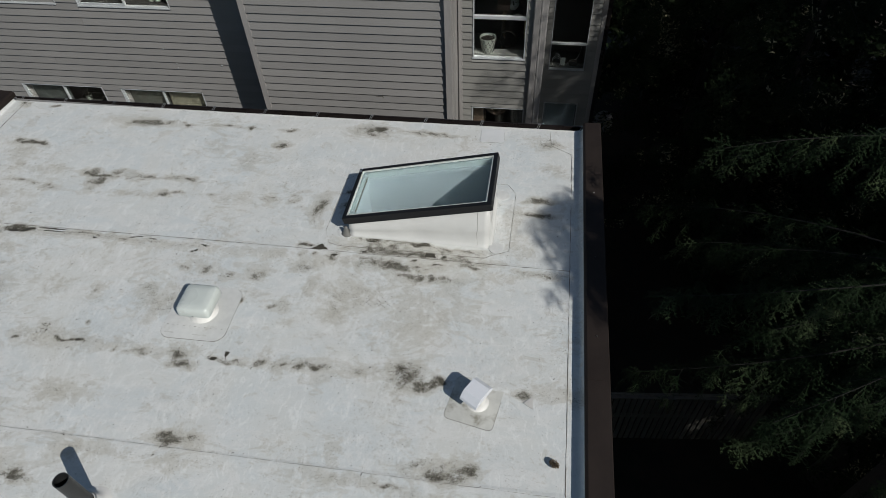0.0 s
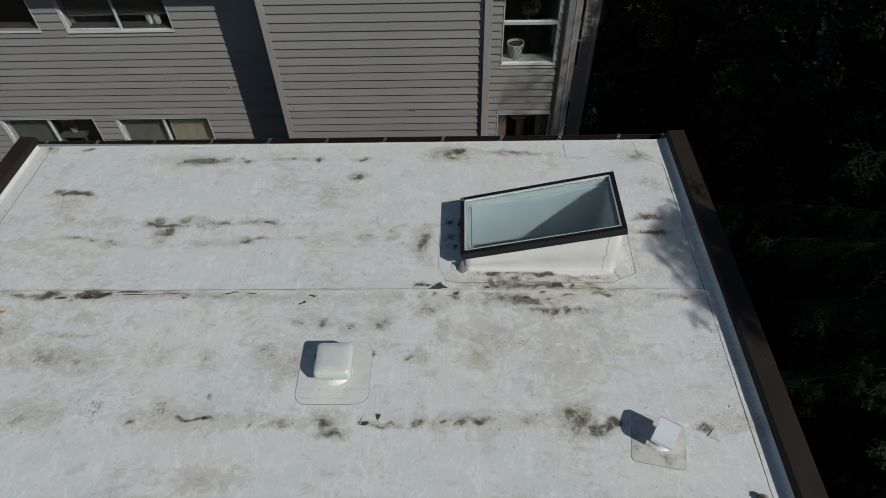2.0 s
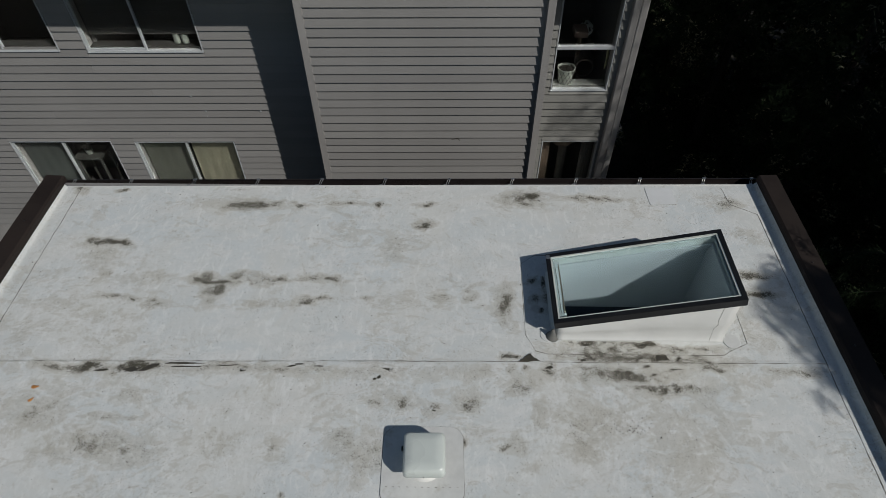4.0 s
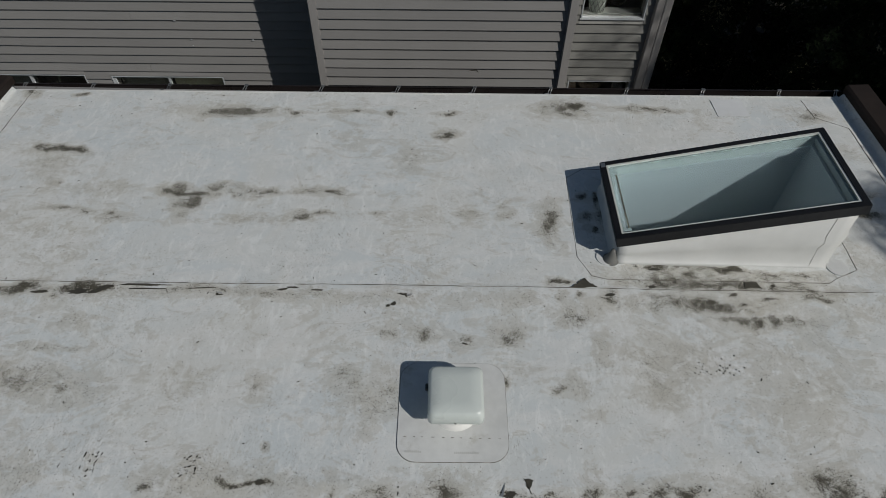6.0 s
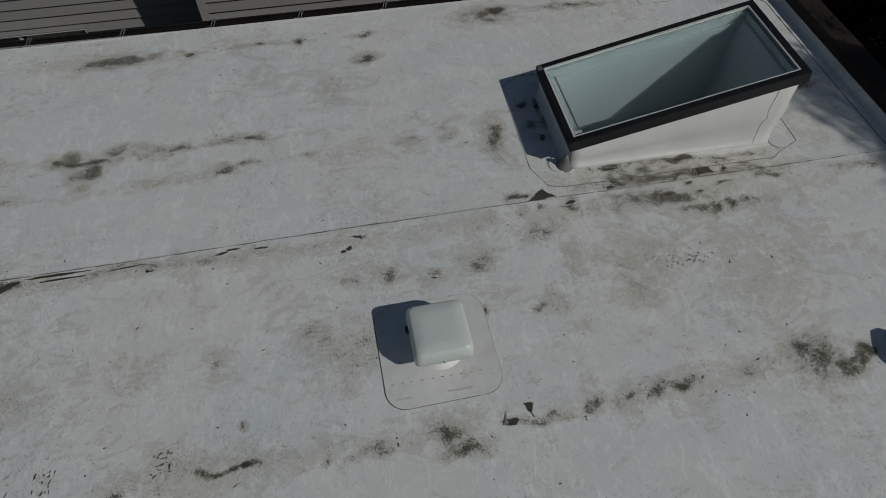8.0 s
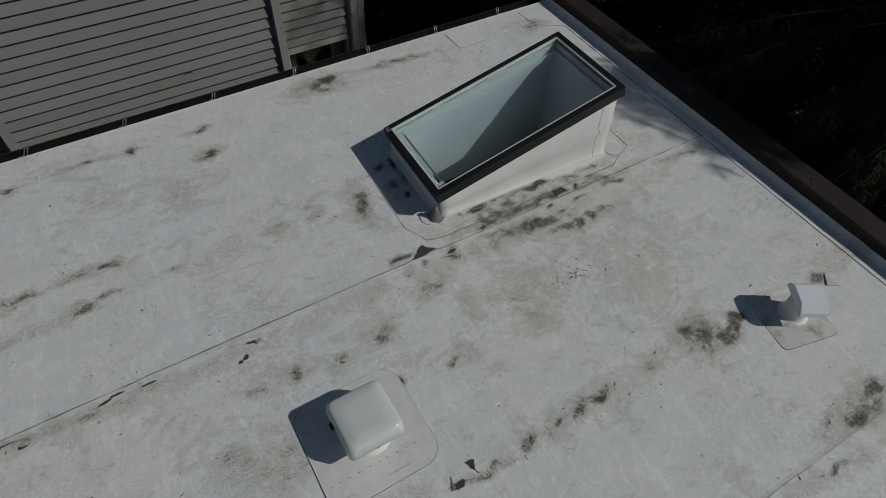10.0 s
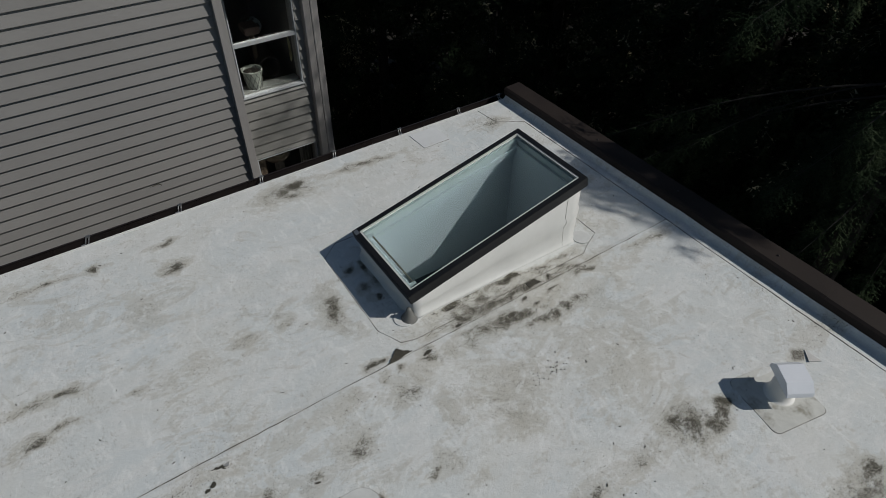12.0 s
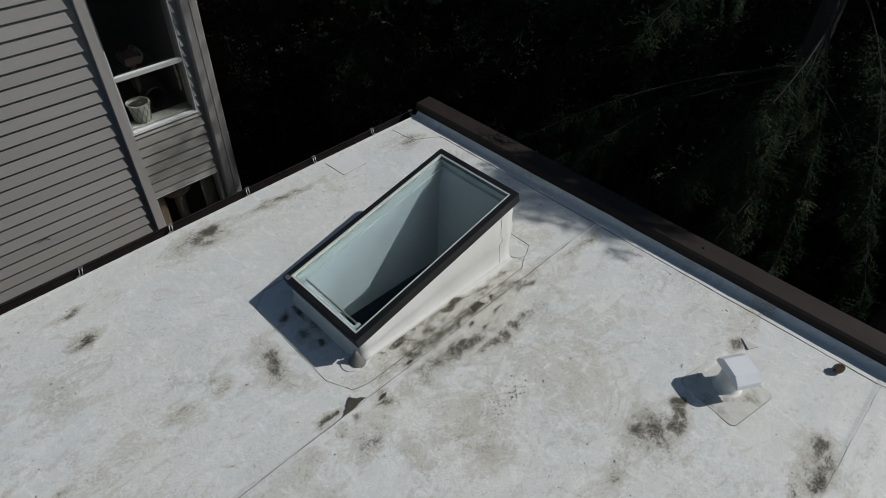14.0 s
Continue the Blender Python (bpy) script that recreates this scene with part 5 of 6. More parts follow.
window(*left_holes[0], WALL_Y, "slider", (-6.615, -5.265, -0.147, M_BLIND))
window(*left_holes[1], WALL_Y, "slider", (-8.38, -7.65, -0.045, M_BLIND))
window(*left_holes[2], WALL_Y, "slider", sill=False, shades=((-6.585, -5.925, M_CURTAIN), (-5.895, -5.225, M_BLIND_C)))
window(*left_holes[3], WALL_Y, "slider", sill=False, shades=((-8.36, -7.69, M_SCREEN),))
window(*right_holes[0], WALL_Y, -0.292, east=-0.034)
window(*right_holes[1], WALL_Y, -2.6, sill=False, shades=((-0.25, -0.09, M_BLIND),), east=-0.034)
window(*back_holes[0], BACK_Y, -2.753, east=1.271)
window(*back_holes[1], BACK_Y, -4.85, (0.40, 1.09, -5.2, M_BLUEBLIND), sill=False, east=1.271)


def flower_pot(x, y, z, r, h):
    thing = base("flower_pot", (x, y, z), label="white flower pot wrapped in diamond wire mesh, on the window sill", category="pot")
    bm = bmesh.new()
    lathe(bm, (x, y, z), [(0.001, 0.0), (r * 0.72, 0.0), (r * 0.97, h * 0.93), (r * 1.04, h * 0.94), (r * 1.04, h), (r * 0.95, h), (r * 0.90, h * 0.8)], 24)
    held(part("pot", bm, M_POT_SHADED, smooth=False), thing)
    bm = bmesh.new()
    lathe(bm, (x, y, z), [(r * 0.9, h * 0.85), (r * 0.5, h * 0.9), (0.001, h * 0.88)], 16)
    held(part("soil", bm, M_SOIL, label="dark soil"), thing)
    rng = random.Random(17)
    bm = bmesh.new()
    for k in range(14):
        a, d = rng.uniform(0, 6.283), rng.uniform(0.2, 0.8) * r
        lean = (rng.uniform(-0.05, 0.05), rng.uniform(-0.05, 0.05))
        tube(bm, [(x + d * math.cos(a), y + d * math.sin(a), z + h * 0.86), (x + d * math.cos(a) + lean[0], y + d * math.sin(a) + lean[1], z + h * rng.uniform(1.0, 1.2))], [0.003, 0.0015], 4)
    held(part("stems", bm, M_LIMB, label="dry dark stems"), thing)
    # wire handle folded down over the rim
    bm = bmesh.new()
    tube(bm, [(x + r * 1.07 * math.cos(a), y + r * 1.07 * math.sin(a), z + h * (0.98 - 0.22 * math.sin((a + 1.1) / 2.2 * math.pi))) for a in [-1.1 + 2.2 * k / 8 for k in range(9)]], [0.0035] * 9, 5)
    held(part("handle", bm, M_WIRE, label="wire handle"), thing)
    for s in (-1, 1):
        for k in range(11):
            path = []
            for i in range(7):
                f = i / 6
                a = 2 * math.pi * k / 11 + s * f * 0.95
                rr = r * (0.735 + 0.25 * f * 0.93)
                path.append((x + rr * math.cos(a), y + rr * math.sin(a), z + h * 0.93 * f))
            bm = bmesh.new()
            tube(bm, path, [0.0036] * 7, 4)
            held(part("wire", bm, M_WIRE), thing)
    return thing


flower_pot(-0.655, 7.918, -0.867, 0.114, 0.218)


def indoor_things():
    # a carpeted tunnel on a post with a small platform beside it
    thing = base("cat_tree", (-0.40, 8.35, -1.6), label="carpeted cat tree with a round tunnel darkened for shade, behind the window", category="cat tree")
    bm = bmesh.new()
    path = [(-0.385, 8.12, -0.78), (-0.33, 8.42, -0.80), (-0.28, 8.72, -0.82)]
    tube(bm, path, [0.132, 0.132, 0.132], 24, caps=False)
    tube(bm, path, [0.110, 0.110, 0.110], 24, caps=False)
    held(part("tunnel", bm, M_CARPET_SHADE), thing)
    bm = bmesh.new()
    rim = Vector((-0.385, 8.118, -0.78))
    tube(bm, [rim + Vector((0.121 * math.cos(a), 0, 0.121 * math.sin(a))) for a in [2 * math.pi * k / 24 for k in range(25)]], [0.013] * 25, 6)
    held(part("rim", bm, M_CARPET_SHADE, label="rolled carpet rim"), thing)
    bm = bmesh.new()
    tube(bm, [(-0.46, 8.30, -1.595), (-0.46, 8.30, -0.40)], [0.028, 0.028], 14)
    held(part("post", bm, M_CARPET), thing)
    held(part("platform", boxes(((-0.56, 8.20, -0.40), (-0.385, 8.42, -0.315))), M_BOX, label="brown carpeted platform", bevel=0.008), thing)
    globe = base("hanging_planter", (-0.36, 8.5, -0.52), label="white round planter with trailing leaves behind the glass", category="planter")
    bm = bmesh.new()
    lathe(bm, (-0.36, 8.5, -0.52), [(0.001, 0), (0.05, 0.012), (0.085, 0.05), (0.095, 0.095), (0.085, 0.14), (0.05, 0.178), (0.03, 0.186), (0.03, 0.20)], 20)
    held(part("planter", bm, M_PLANTER, smooth=True), globe)
    bm = bmesh.new()
    for k in range(3):
        a = 2.1 * k
        tube(bm, [(-0.36 + 0.03 * math.cos(a), 8.5 + 0.03 * math.sin(a), -0.32), (-0.36, 8.5, 1.25)], [0.002, 0.002], 4)
    held(part("cord", bm, M_WIRE), globe)
    rng = random.Random(23)
    bm = bmesh.new()
    for k in range(26):
        a, out, drop = rng.uniform(0, 6.283), rng.uniform(0.05, 0.14), rng.uniform(-0.10, 0.12)
        p = Vector((-0.36 + out * math.cos(a), 8.5 + out * math.sin(a), -0.33 - drop))
        d = Vector((math.cos(a), math.sin(a), rng.uniform(-1.2, 0.2))).normalized() * rng.uniform(0.04, 0.08)
        w = Vector((-math.sin(a), math.cos(a), 0)) * rng.uniform(0.012, 0.02)
        extrude_poly(bm, [p, p + d * 0.5 + w, p + d, p + d * 0.5 - w], (0, 0, 0.0015))
    held(part("leaves", bm, M_HOUSEPLANT, label="dark trailing leaves"), globe)
    # the sunlit edge of a cream throw hanging inside, by the frame
    bm = bmesh.new()
    line = [(-0.150 + 0.012 * math.sin(2.6 * k / 8), 8.00, -0.42 - 0.30 * k / 8) for k in range(9)]
    tube(bm, line, [0.004, 0.012, 0.015, 0.016, 0.015, 0.015, 0.016, 0.014, 0.006], 8)
    tagged(part("cloth", bm, M_CREAM, smooth=True), "folded edge of a cream cloth hanging inside the window", "cloth")
    # stand-in box for the brown strip inside the lower window; no known cabinet
    tagged(part("cabinet", boxes(((-0.86, 7.99, -3.85), (-0.70, 8.35, -1.70))), M_FLOOR, bevel=0.004), "plain brown upright strip behind the lower window", "cabinet")
    # odds and ends on the sill of the far window
    sill = -3.312
    device = base("router", (0.60, 11.83, sill), label="small pale grey box with a cable on the window sill", category="router")
    held(part("case", boxes(((0.565, 11.79, sill), (0.655, 11.83, sill + 0.17))), M_PLANTER, bevel=0.006), device)
    bm = bmesh.new()
    loop = [(0.56 - 0.09 + 0.09 * math.cos(a), 11.80 + 0.01 * math.sin(3 * a), sill + 0.085 + (0.075 + 0.008 * a) * math.sin(a)) for a in [0.5 * k for k in range(30)]]
    tube(bm, loop, [0.004] * 30, 5)
    held(part("cable", bm, M_VINYL, label="coiled pale cable"), device)
    bm = bmesh.new()
    tube(bm, [(0.68, 11.80, sill + 0.03), (0.76, 11.80, sill + 0.13), (0.88, 11.81, sill + 0.15), (0.93, 11.82, sill + 0.27), (0.97, 11.83, sill + 0.5)], [0.004] * 5, 5)
    held(part("lead", bm, M_VINYL, label="pale lead"), device)
    bm = boxes(((0.74, 11.80, sill + 0.0), (0.90, 11.90, sill + 0.11)))
    tagged(part("carton", bm, M_FENCE, bevel=0.01), "small grey carton on the window sill", "box")
    # carpeted cat tree low in the lower window
    thing = base("cat_tree", (-0.45, 8.2, -3.85), label="carpeted cat tree with a round bed", category="cat tree")
    bm = bmesh.new()
    lathe(bm, (-0.50, 8.15, -2.02), [(0.001, 0), (0.14, 0.0), (0.19, 0.06), (0.20, 0.14), (0.17, 0.14), (0.13, 0.04), (0.001, 0.03)], 22)
    held(part("bed", bm, M_CARPET), thing)
    bm = bmesh.new()
    tube(bm, [(-0.46, 8.2, -3.85), (-0.46, 8.2, -2.02)], [0.065, 0.065], 16)
    held(part("post", bm, M_BLIND, label="rope-wrapped post"), thing)
    bm = boxes(((-0.8, 8.0, -3.85), (-0.2, 8.5, -3.81)))
    held(part("foot", bm, M_CARPET), thing)
    # white jars on the sill of the upper left window
    for x in (-5.585, -5.485):
        bm = bmesh.new()
        lathe(bm, (x, 7.845, -0.294), [(0.001, 0), (0.042, 0.0), (0.045, 0.02), (0.043, 0.15), (0.03, 0.165), (0.001, 0.168)], 16)
        tagged(part("jar", bm, M_POT_SHADED, smooth=True), "white jar standing on the window sill", "jar", group="jars on the sill")
    # a plant stand in the lower left window
    px, py, pz = -7.60, 8.00, -2.20
    thing = base("dried_plant", (px, py, pz), label="dried stalks in a small white pot on a dark stand", category="plant")
    bm = bmesh.new()
    lathe(bm, (px, py, pz), [(0.001, 0), (0.045, 0), (0.058, 0.09), (0.052, 0.09), (0.045, 0.02)], 14)
    held(part("pot", bm, M_POT_SHADED), thing)
    rng = random.Random(9)
    bm = bmesh.new()
    for k in range(22):
        tube(bm, [(px, py, pz + 0.07), (px + rng.uniform(-0.16, 0.16), py + rng.uniform(-0.12, 0.12), pz + rng.uniform(0.16, 0.36))], [0.004, 0.002], 4)
    held(part("stalks", bm, M_FENCE), thing)
    bm = boxes(((px - 0.2, py - 0.12, pz - 0.04), (px + 0.2, py + 0.2, pz)), *[((px + a, py + b, -3.6), (px + a + 0.03, py + b + 0.03, pz - 0.04)) for a in (-0.19, 0.16) for b in (-0.1, 0.16)])
    held(part("stand", bm, M_WIRE, label="dark stand"), thing)


indoor_things()


def satellite_dish():
    c = Vector((1.82, 13.2, -5.65))
    thing = base("satellite_dish", c, label="grey satellite dish bracketed to the building's corner", category="dish")
    bm = bmesh.new()
    rings = []
    aim = Vector((0.5, -0.6, 0.55)).to_track_quat("Z", "Y")
    for r, h in ((0.01, 0.0), (0.12, 0.012), (0.24, 0.05), (0.30, 0.08), (0.305, 0.075), (0.24, 0.04), (0.12, 0.004), (0.01, -0.01)):
        rings.append([bm.verts.new(c + aim @ Vector((r * math.cos(2 * math.pi * k / 24), 0.85 * r * math.sin(2 * math.pi * k / 24), h))) for k in range(24)])
    for a, b in zip(rings, rings[1:]):
        for k in range(24):
            bm.faces.new((a[k], a[(k + 1) % 24], b[(k + 1) % 24], b[k]))
    held(part("reflector", bm, M_DISH, smooth=True), thing)
    bm = bmesh.new()
    tube(bm, [c, c + Vector((-0.25, 0.06, -0.08)), (1.29, 13.25, -5.78)], [0.02, 0.02, 0.02], 8)
    held(part("bracket", bm, M_STEEL), thing)
    bm = bmesh.new()
    tube(bm, [c + aim @ Vector((0, -0.25, 0.05)), c + aim @ Vector((0, -0.12, 0.34))], [0.012, 0.012], 6)
    held(part("feed_arm", bm, M_STEEL), thing)


satellite_dish()


# ---- fence down in the trees ----
def fence():
    thing = base("fence", (3.0, 6.0, GROUND), label="weathered grey slat fence in the shade of the trees", category="fence")
    a, b = Vector((0.9, 5.95, 0)), Vector((5.2, 6.45, 0))
    d = (b - a).normalized()
    nrm = Vector((-d.y, d.x, 0))
    top = -6.85
    step = 0.115
    shared = mesh_of("slat", boxes(((-0.04, -0.011, GROUND - 0.15), (0.04, 0.011, top - 0.05))), M_FENCE)
    for k in range(int((b - a).length / step)):
        ob = new("slat", shared)
        ob.location = a + d * step * k
        ob.rotation_euler = (0, 0, math.atan2(d.y, d.x))
        held(ob, thing)
    for z in (top - 0.08, top - 0.9):
        bm = bmesh.new()
        extrude_poly(bm, [a + nrm * 0.015 + Vector((0, 0, z)), a + nrm * 0.055 + Vector((0, 0, z)), a + nrm * 0.055 + Vector((0, 0, z + 0.09)), a + nrm * 0.015 + Vector((0, 0, z + 0.09))], b - a)
        held(part("rail", bm, M_FENCE), thing)
    bm = bmesh.new()
    extrude_poly(bm, [a - nrm * 0.05 + Vector((0, 0, top - 0.05)), a + nrm * 0.07 + Vector((0, 0, top - 0.05)), a + nrm * 0.07 + Vector((0, 0, top - 0.02)), a - nrm * 0.05 + Vector((0, 0, top - 0.02))], b - a)
    held(part("cap_rail", bm, M_FENCE), thing)


fence()


# ---- conifers ----
def spray(seed, length, twigs, needles, nlen, nwid):
    """A flat spray of needles along +x, drooping at its tip: points and triangles."""
    rng = np.random.RandomState(seed)
    v, t = [], []

    def tri(p, q, r):
        k = len(v)
        v.extend((p, q, r))
        t.append((k, k + 1, k + 2))

    def row(o, d, ln, n, nl):
        side = np.array([-d[1], d[0], 0])
        thick = 0.0022 * ln / 0.2 + 0.0012
        e = o + d * ln + np.array([0, 0, -0.12 * ln])
        tri(o - side * thick, o + side * thick, e)
        for i in range(n):
            f = (i + rng.rand()) / n
            p = o + d * ln * f + np.array([0, 0, -0.12 * ln * f * f])
            for s in (-1, 1):
                a = s * (0.95 + 0.35 * rng.randn() * 0.6)
                c, si = np.cos(a), np.sin(a)
                w = np.array([d[0] * c - d[1] * si, d[0] * si + d[1] * c, 0.25 * rng.randn()])
                l = nl * (0.75 + 0.5 * rng.rand()) * (1 - 0.35 * f)
                u = np.array([-w[1], w[0], 0]) * nwid * 0.5
                tri(p - u, p + u, p + w * l)

    row(np.zeros(3), np.array([1.0, 0, 0]), length, needles, nlen)
    for i in range(twigs):
        f = 0.08 + 0.86 * i / twigs
        s = 1 if i % 2 else -1
        a = s * (0.85 + 0.15 * rng.randn())
        ln = length * (0.62 * (1 - f) + 0.12) * (0.8 + 0.4 * rng.rand())
        row(np.array([length * f, 0, -0.12 * length * f * f]), np.array([np.cos(a), np.sin(a), 0.12 * rng.randn()]), ln, max(3, int(needles * ln / length)), nlen)
    return np.array(v), np.array(t)


NEAR_SPRAYS = [spray(s, 0.17, 6, 10, 0.016, 0.0056) for s in (1, 2, 3)]
MID_SPRAYS = [spray(s, 0.55, 8, 6, 0.075, 0.030) for s in (4, 5)]
FAR_SPRAYS = [spray(s, 1.10, 6, 3, 0.26, 0.13) for s in (6, 7)]


def conifer(x, y, top, low, reach, kind, seed, turn=None, fill=1.0, taper=0.75, boughs=()):
    """A conifer: tapered trunk with limbs, and a crown of many drooping sprays. turn: the side (degrees, half angle) that bears limbs.
    boughs: in place of whorls, single limbs by the height at which they leave the trunk and their tip."""
    rng = random.Random(seed)
    sprays, gap, scale, whorl = {"near": (NEAR_SPRAYS, 0.085, 1.0, 0.36), "mid": (MID_SPRAYS, 0.24, 1.0, 0.42), "far": (FAR_SPRAYS, 0.55, 1.0, 0.75)}[kind]
    thing = base("conifer", (x, y, GROUND), label="dark green drooping conifer beside the house", category="tree", group="conifers")
    wood = bmesh.new()
    rt = 0.010 * (top - GROUND) + 0.06
    lean = (rng.uniform(-0.3, 0.3), rng.uniform(-0.3, 0.3))

    def trunk_at(z):
        f = (z - GROUND) / (top - GROUND)
        return Vector((x + lean[0] * f, y + lean[1] * f, z))

    hs = [GROUND - 0.2 + (top - GROUND + 0.2) * k / 12 for k in range(13)]
    tube(wood, [trunk_at(h) for h in hs], [rt * (1 - 0.93 * k / 12) * (1.25 if k == 0 else 1) for k in range(13)], 10)
    spots, limbs, twigs = [], [], []
    z = low
    places = []
    while z < top - 0.15 and not boughs:
        places.append((z, None))
        z += whorl * rng.uniform(0.75, 1.25) * (0.6 if fill > 2 else 1)
    places += [(h, Vector(tip)) for h, tip in boughs]
    for z, tip_at in places:
        f = max(0.0, (z - low) / (top - low))
        ln0 = reach * min(1.0, (1 - f) ** taper * 1.05 + 0.04) * (0.75 if f < 0.04 else 1)
        for k in range(1 if tip_at else rng.choice((4, 5, 5, 6))):
            a = rng.uniform(0, 2 * math.pi) if turn is None else radians(turn[0] + rng.uniform(-turn[1], turn[1]))
            ln = ln0 * rng.uniform(0.65, 1.12)
            z0 = z + rng.uniform(-0.12, 0.12)
            o = trunk_at(z0)
            out = Vector((math.cos(a), math.sin(a), 0))
            rise, drop = rng.uniform(0.05, 0.22), rng.uniform(0.22, 0.48)
            bend = Vector((-out.y, out.x, 0)) * rng.uniform(-0.18, 0.18)
            if tip_at:
                o = trunk_at(z)
                flat = Vector((tip_at.x - o.x, tip_at.y - o.y, 0))
                ln, out = flat.length, flat.normalized()
                drop = rng.uniform(0.12, 0.24)
                rise = (tip_at.z - o.z) / ln + drop
                bend = Vector((-out.y, out.x, 0)) * rng.uniform(-0.4, 0.4)

            def limb_at(s):
                return o + out * ln * s + bend * ln * s * ((1 - s) if tip_at else s) + Vector((0, 0, ln * (rise * s - drop * s * s)))

            n = max(3, int(ln / 0.45) + 2)
            radii = [max(0.0025, (0.006 + 0.0055 * ln) * (1 - 0.95 * i / n)) for i in range(n + 1)]
            limbs.append(([limb_at(i / n) for i in range(n + 1)], radii))
            if kind == "near":
                # drooping side branchlets, thick with small sprays
                for i in range(int(ln / 0.09 * min(fill, 1))):
                    s = 1 - (0.6 if tip_at else 0.85) * rng.random()
                    d = (limb_at(min(1, s + 0.03)) - limb_at(s - 0.03)).normalized()
                    b = rng.uniform(-1.1, 1.1)
                    h = Vector((d.x * math.cos(b) - d.y * math.sin(b), d.x * math.sin(b) + d.y * math.cos(b), d.z + rng.uniform(-0.4, 0.35))).normalized()
                    spots.append((limb_at(s), h, rng.uniform(0.8, 1.3), rng.uniform(-0.6, 0.6)))
                q = int(ln / 0.20 * fill)
                for i in range(q):
                    s = 1 - (0.55 if tip_at else 0.8) * (i + rng.random()) / q
                    d = (limb_at(min(1, s + 0.03)) - limb_at(s - 0.03)).normalized()
                    b = (1 if i % 2 else -1) * rng.uniform(0.3, 1.2) * (1.0 if s < 0.93 else 0.3)
                    h = Vector((d.x * math.cos(b) - d.y * math.sin(b), d.x * math.sin(b) + d.y * math.cos(b), d.z - rng.uniform(0.1, 0.8))).normalized()
                    bl = rng.uniform(0.22, 0.55) * (1.15 - 0.65 * s)
                    sag = rng.uniform(0.3, 0.9)
                    root = limb_at(s)
                    tip = [root + h * bl * g - Vector((0, 0, sag * bl * g * g)) for g in (0, 0.5, 1)]
                    twigs.append((tip, [0.004, 0.003, 0.0015]))
                    c = max(3, int(bl / 0.055))
                    for g in range(c):
                        e = (g + 0.7 * rng.random()) / c
                        at_ = root + h * bl * e - Vector((0, 0, sag * bl * e * e))
                        along = (h - Vector((0, 0, 2 * sag * e))).normalized()
                        for side in (-1, 1):
                            b2 = side * rng.uniform(0.3, 1.0)
                            w2 = Vector((along.x * math.cos(b2) - along.y * math.sin(b2), along.x * math.sin(b2) + along.y * math.cos(b2), along.z - rng.uniform(0, 0.4))).normalized()
                            spots.append((at_, w2, rng.uniform(0.6, 1.2) * (1.15 - 0.45 * e), rng.uniform(-0.7, 0.7)))
                continue
            m = int(ln / gap * fill)
            for i in range(m):
                s = (i + rng.random()) / m
                if s < 0.12:
                    continue
                d = (limb_at(min(1, s + 0.03)) - limb_at(s - 0.03)).normalized()
                for side in (-1, 1):
                    if rng.random() < 0.12:
                        continue
                    b = side * rng.uniform(0.35, 1.15) if s < 0.93 else side * rng.uniform(0, 0.35)
                    h = Vector((d.x * math.cos(b) - d.y * math.sin(b), d.x * math.sin(b) + d.y * math.cos(b), d.z * 0.6 - rng.uniform(0.0, 0.9))).normalized()
                    spots.append((limb_at(s), h, rng.uniform(0.65, 1.3) * (1.2 - 0.5 * s) * scale, rng.uniform(-0.8, 0.8)))
    if fill > 2:      # a thin, gappy crown
        spots = [s for k, s in enumerate(spots) if (k // 11) % 7 < 5]
    for k in range(6):
        spots.append((trunk_at(top - 0.12 * k), Vector((rng.uniform(-0.6, 0.6), rng.uniform(-0.6, 0.6), 0.6)).normalized(), 0.6 * scale, 0))
    held(part("trunk", wood, M_BARK, label="brown bark trunk"), thing)
    vs, ts, count = [], [], 0
    for path, radii in twigs + limbs:
        if kind == "near" and len(path) > 3:
            bm = bmesh.new()
            held(part("limb", tube(bm, path, [r * 0.6 for r in radii], 5), M_LIMB), thing)
            continue
        for p, q, r in zip(path, path[1:], radii):      # three-sided sticks inside the crown
            off = [Vector((0, 0, r)), Vector((r * 0.8, r * 0.4, -r * 0.5)), Vector((-r * 0.8, -r * 0.4, -r * 0.5))]
            vs.append(np.array([p + o for o in off] + [q + o * 0.8 for o in off]))
            for a in range(3):
                b = (a + 1) % 3
                ts.append(np.array([(a, b, 3 + b), (a, 3 + b, 3 + a)]) + count)
            count += 6
    sticks = sum(len(t) for t in ts)
    for j, (sv, st) in enumerate(sprays):
        mine = spots[j::len(sprays)]
        if not mine:
            continue
        mats = []
        for p, h, sc, roll in mine:
            r = h.to_track_quat("X", "Z").to_matrix() @ Matrix.Rotation(roll, 3, "X")
            mats.append((np.array(r) * sc, np.array(p)))
        R = np.array([m[0] for m in mats])
        P = np.array([m[1] for m in mats])
        w = np.einsum("mij,nj->mni", R, sv) + P[:, None, :]
        vs.append(w.reshape(-1, 3))
        ts.append((st[None] + (np.arange(len(mine)) * len(sv))[:, None, None]).reshape(-1, 3) + count)
        count += len(mine) * len(sv)
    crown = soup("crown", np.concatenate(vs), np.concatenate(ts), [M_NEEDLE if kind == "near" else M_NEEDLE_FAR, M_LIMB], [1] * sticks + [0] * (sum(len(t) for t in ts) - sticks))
    held(crown, thing)
    crown["label"] = "drooping dark green needles"
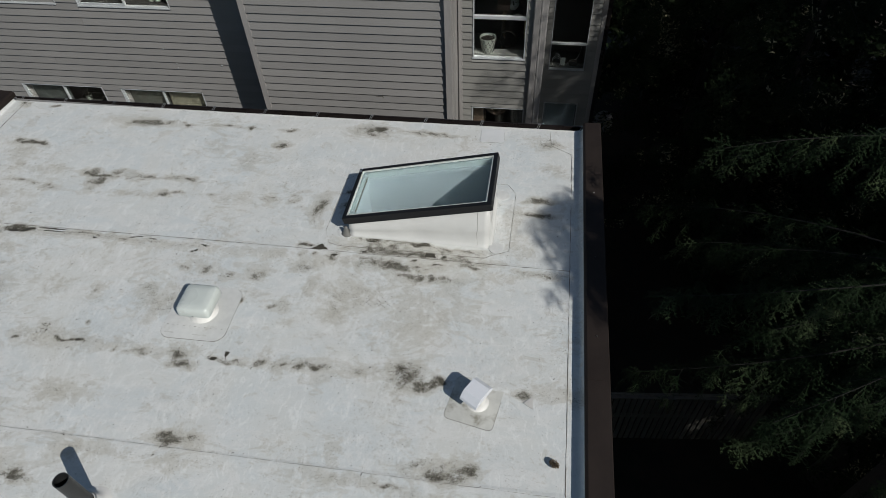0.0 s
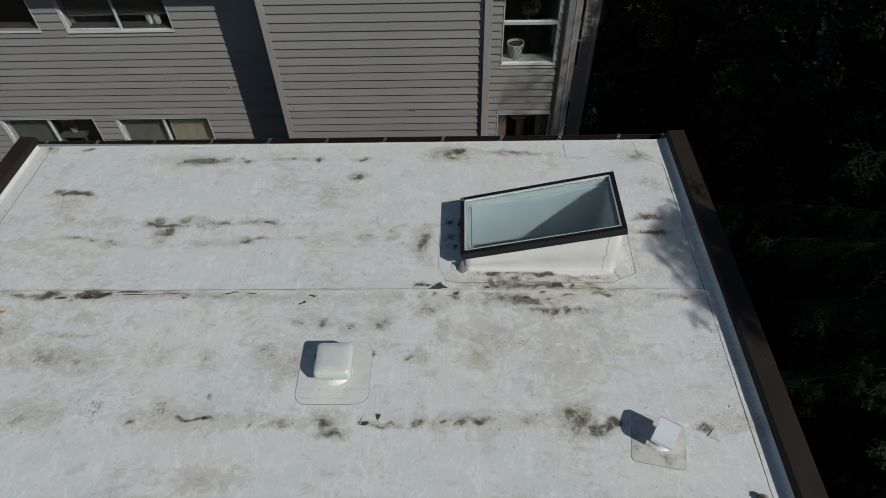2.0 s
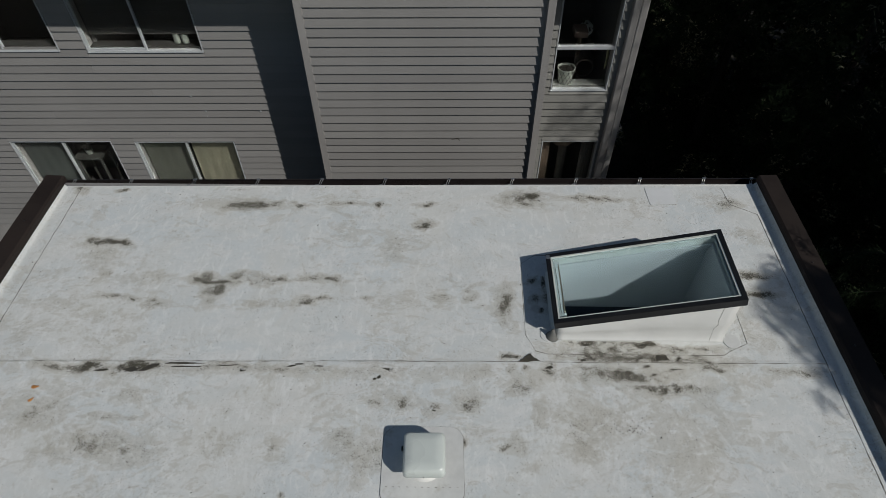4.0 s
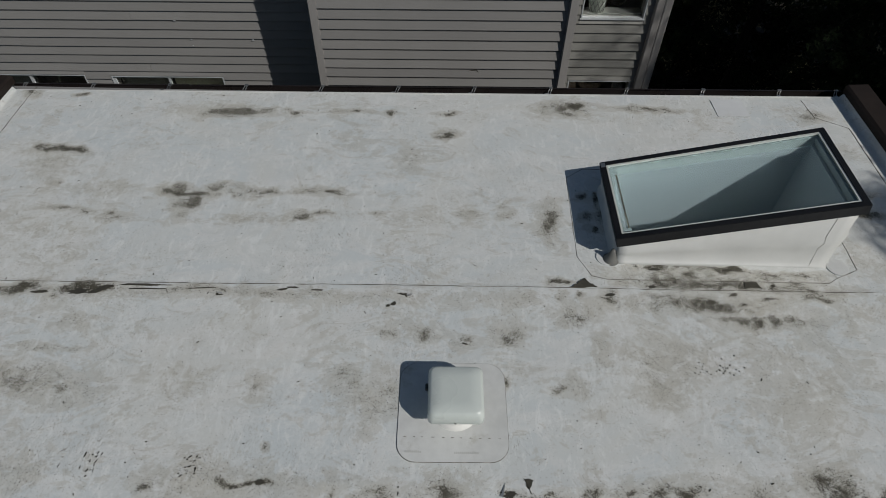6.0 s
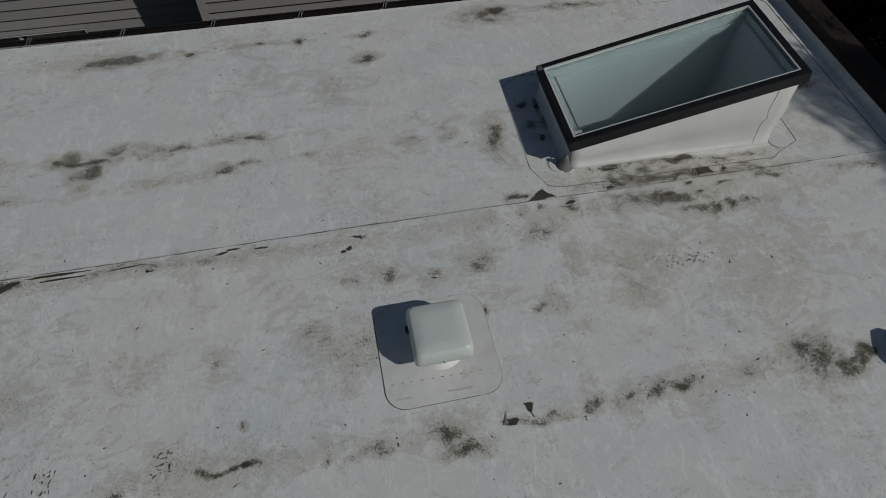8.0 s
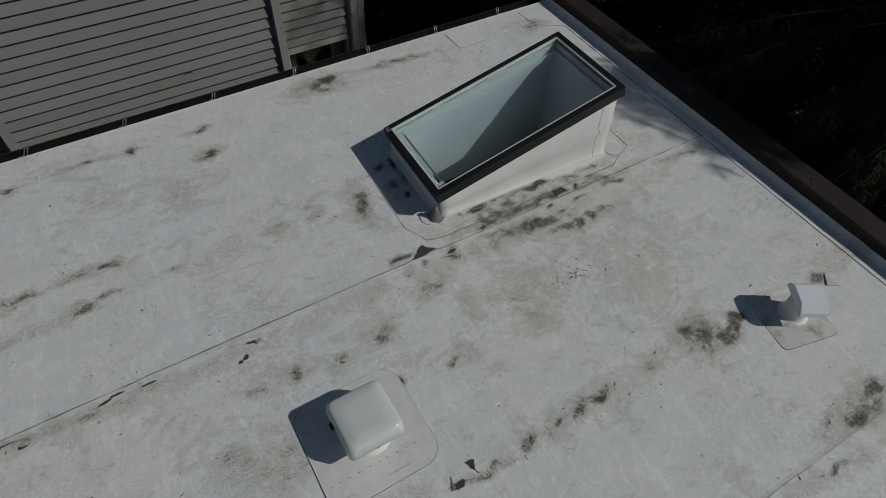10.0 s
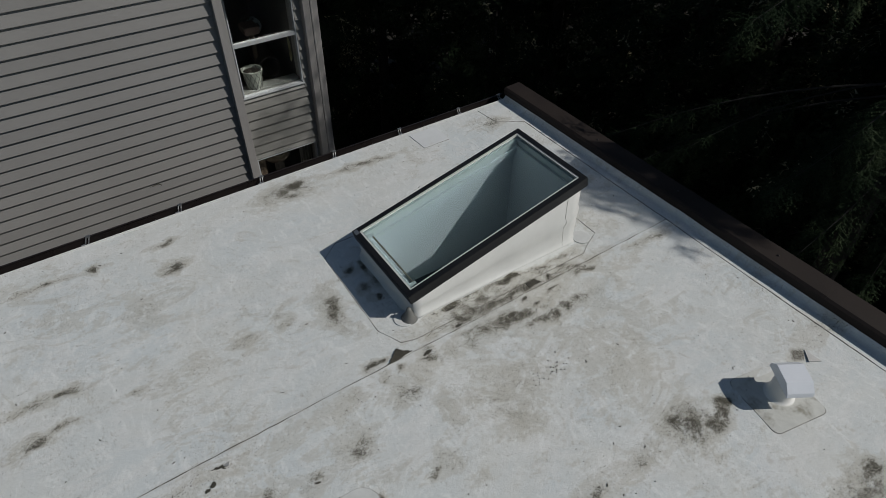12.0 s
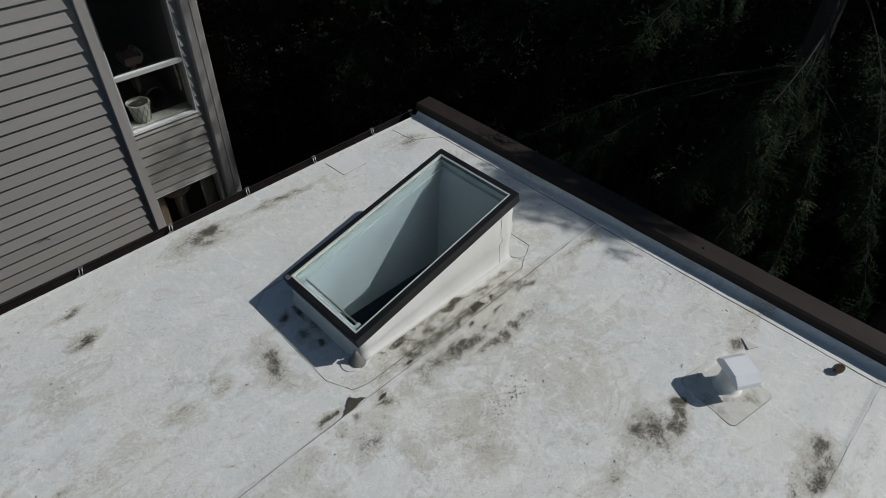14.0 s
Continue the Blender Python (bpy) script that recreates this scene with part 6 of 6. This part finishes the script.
    return thing


conifer(4.1, 3.0, 7.2, -2.8, 2.75, "near", 21, None, 1.25, 0.5, (
    (1.25, (1.40, 3.50, 0.98)), (0.0, (1.42, 5.10, -1.05)), (-0.1, (1.75, 4.60, -1.10)), (0.05, (2.00, 4.20, -0.75)), (0.75, (1.10, 2.80, 0.15)), (0.55, (1.05, 2.62, -0.58)),
    (0.75, (1.75, 2.60, 0.10)), (0.4, (1.85, 2.20, -0.75)), (0.9, (1.65, 1.85, 0.22)), (0.0, (1.90, 1.50, -0.90))))
# partial crown added for the leaf shadow it throws beside the skylight
conifer(3.64, 1.27, 3.7, 2.3, 1.25, "near", 34, (181, 30), 2.5, 0.5)
# the tree at (6.3, 0.4) is unseen, added to shade the inner boughs
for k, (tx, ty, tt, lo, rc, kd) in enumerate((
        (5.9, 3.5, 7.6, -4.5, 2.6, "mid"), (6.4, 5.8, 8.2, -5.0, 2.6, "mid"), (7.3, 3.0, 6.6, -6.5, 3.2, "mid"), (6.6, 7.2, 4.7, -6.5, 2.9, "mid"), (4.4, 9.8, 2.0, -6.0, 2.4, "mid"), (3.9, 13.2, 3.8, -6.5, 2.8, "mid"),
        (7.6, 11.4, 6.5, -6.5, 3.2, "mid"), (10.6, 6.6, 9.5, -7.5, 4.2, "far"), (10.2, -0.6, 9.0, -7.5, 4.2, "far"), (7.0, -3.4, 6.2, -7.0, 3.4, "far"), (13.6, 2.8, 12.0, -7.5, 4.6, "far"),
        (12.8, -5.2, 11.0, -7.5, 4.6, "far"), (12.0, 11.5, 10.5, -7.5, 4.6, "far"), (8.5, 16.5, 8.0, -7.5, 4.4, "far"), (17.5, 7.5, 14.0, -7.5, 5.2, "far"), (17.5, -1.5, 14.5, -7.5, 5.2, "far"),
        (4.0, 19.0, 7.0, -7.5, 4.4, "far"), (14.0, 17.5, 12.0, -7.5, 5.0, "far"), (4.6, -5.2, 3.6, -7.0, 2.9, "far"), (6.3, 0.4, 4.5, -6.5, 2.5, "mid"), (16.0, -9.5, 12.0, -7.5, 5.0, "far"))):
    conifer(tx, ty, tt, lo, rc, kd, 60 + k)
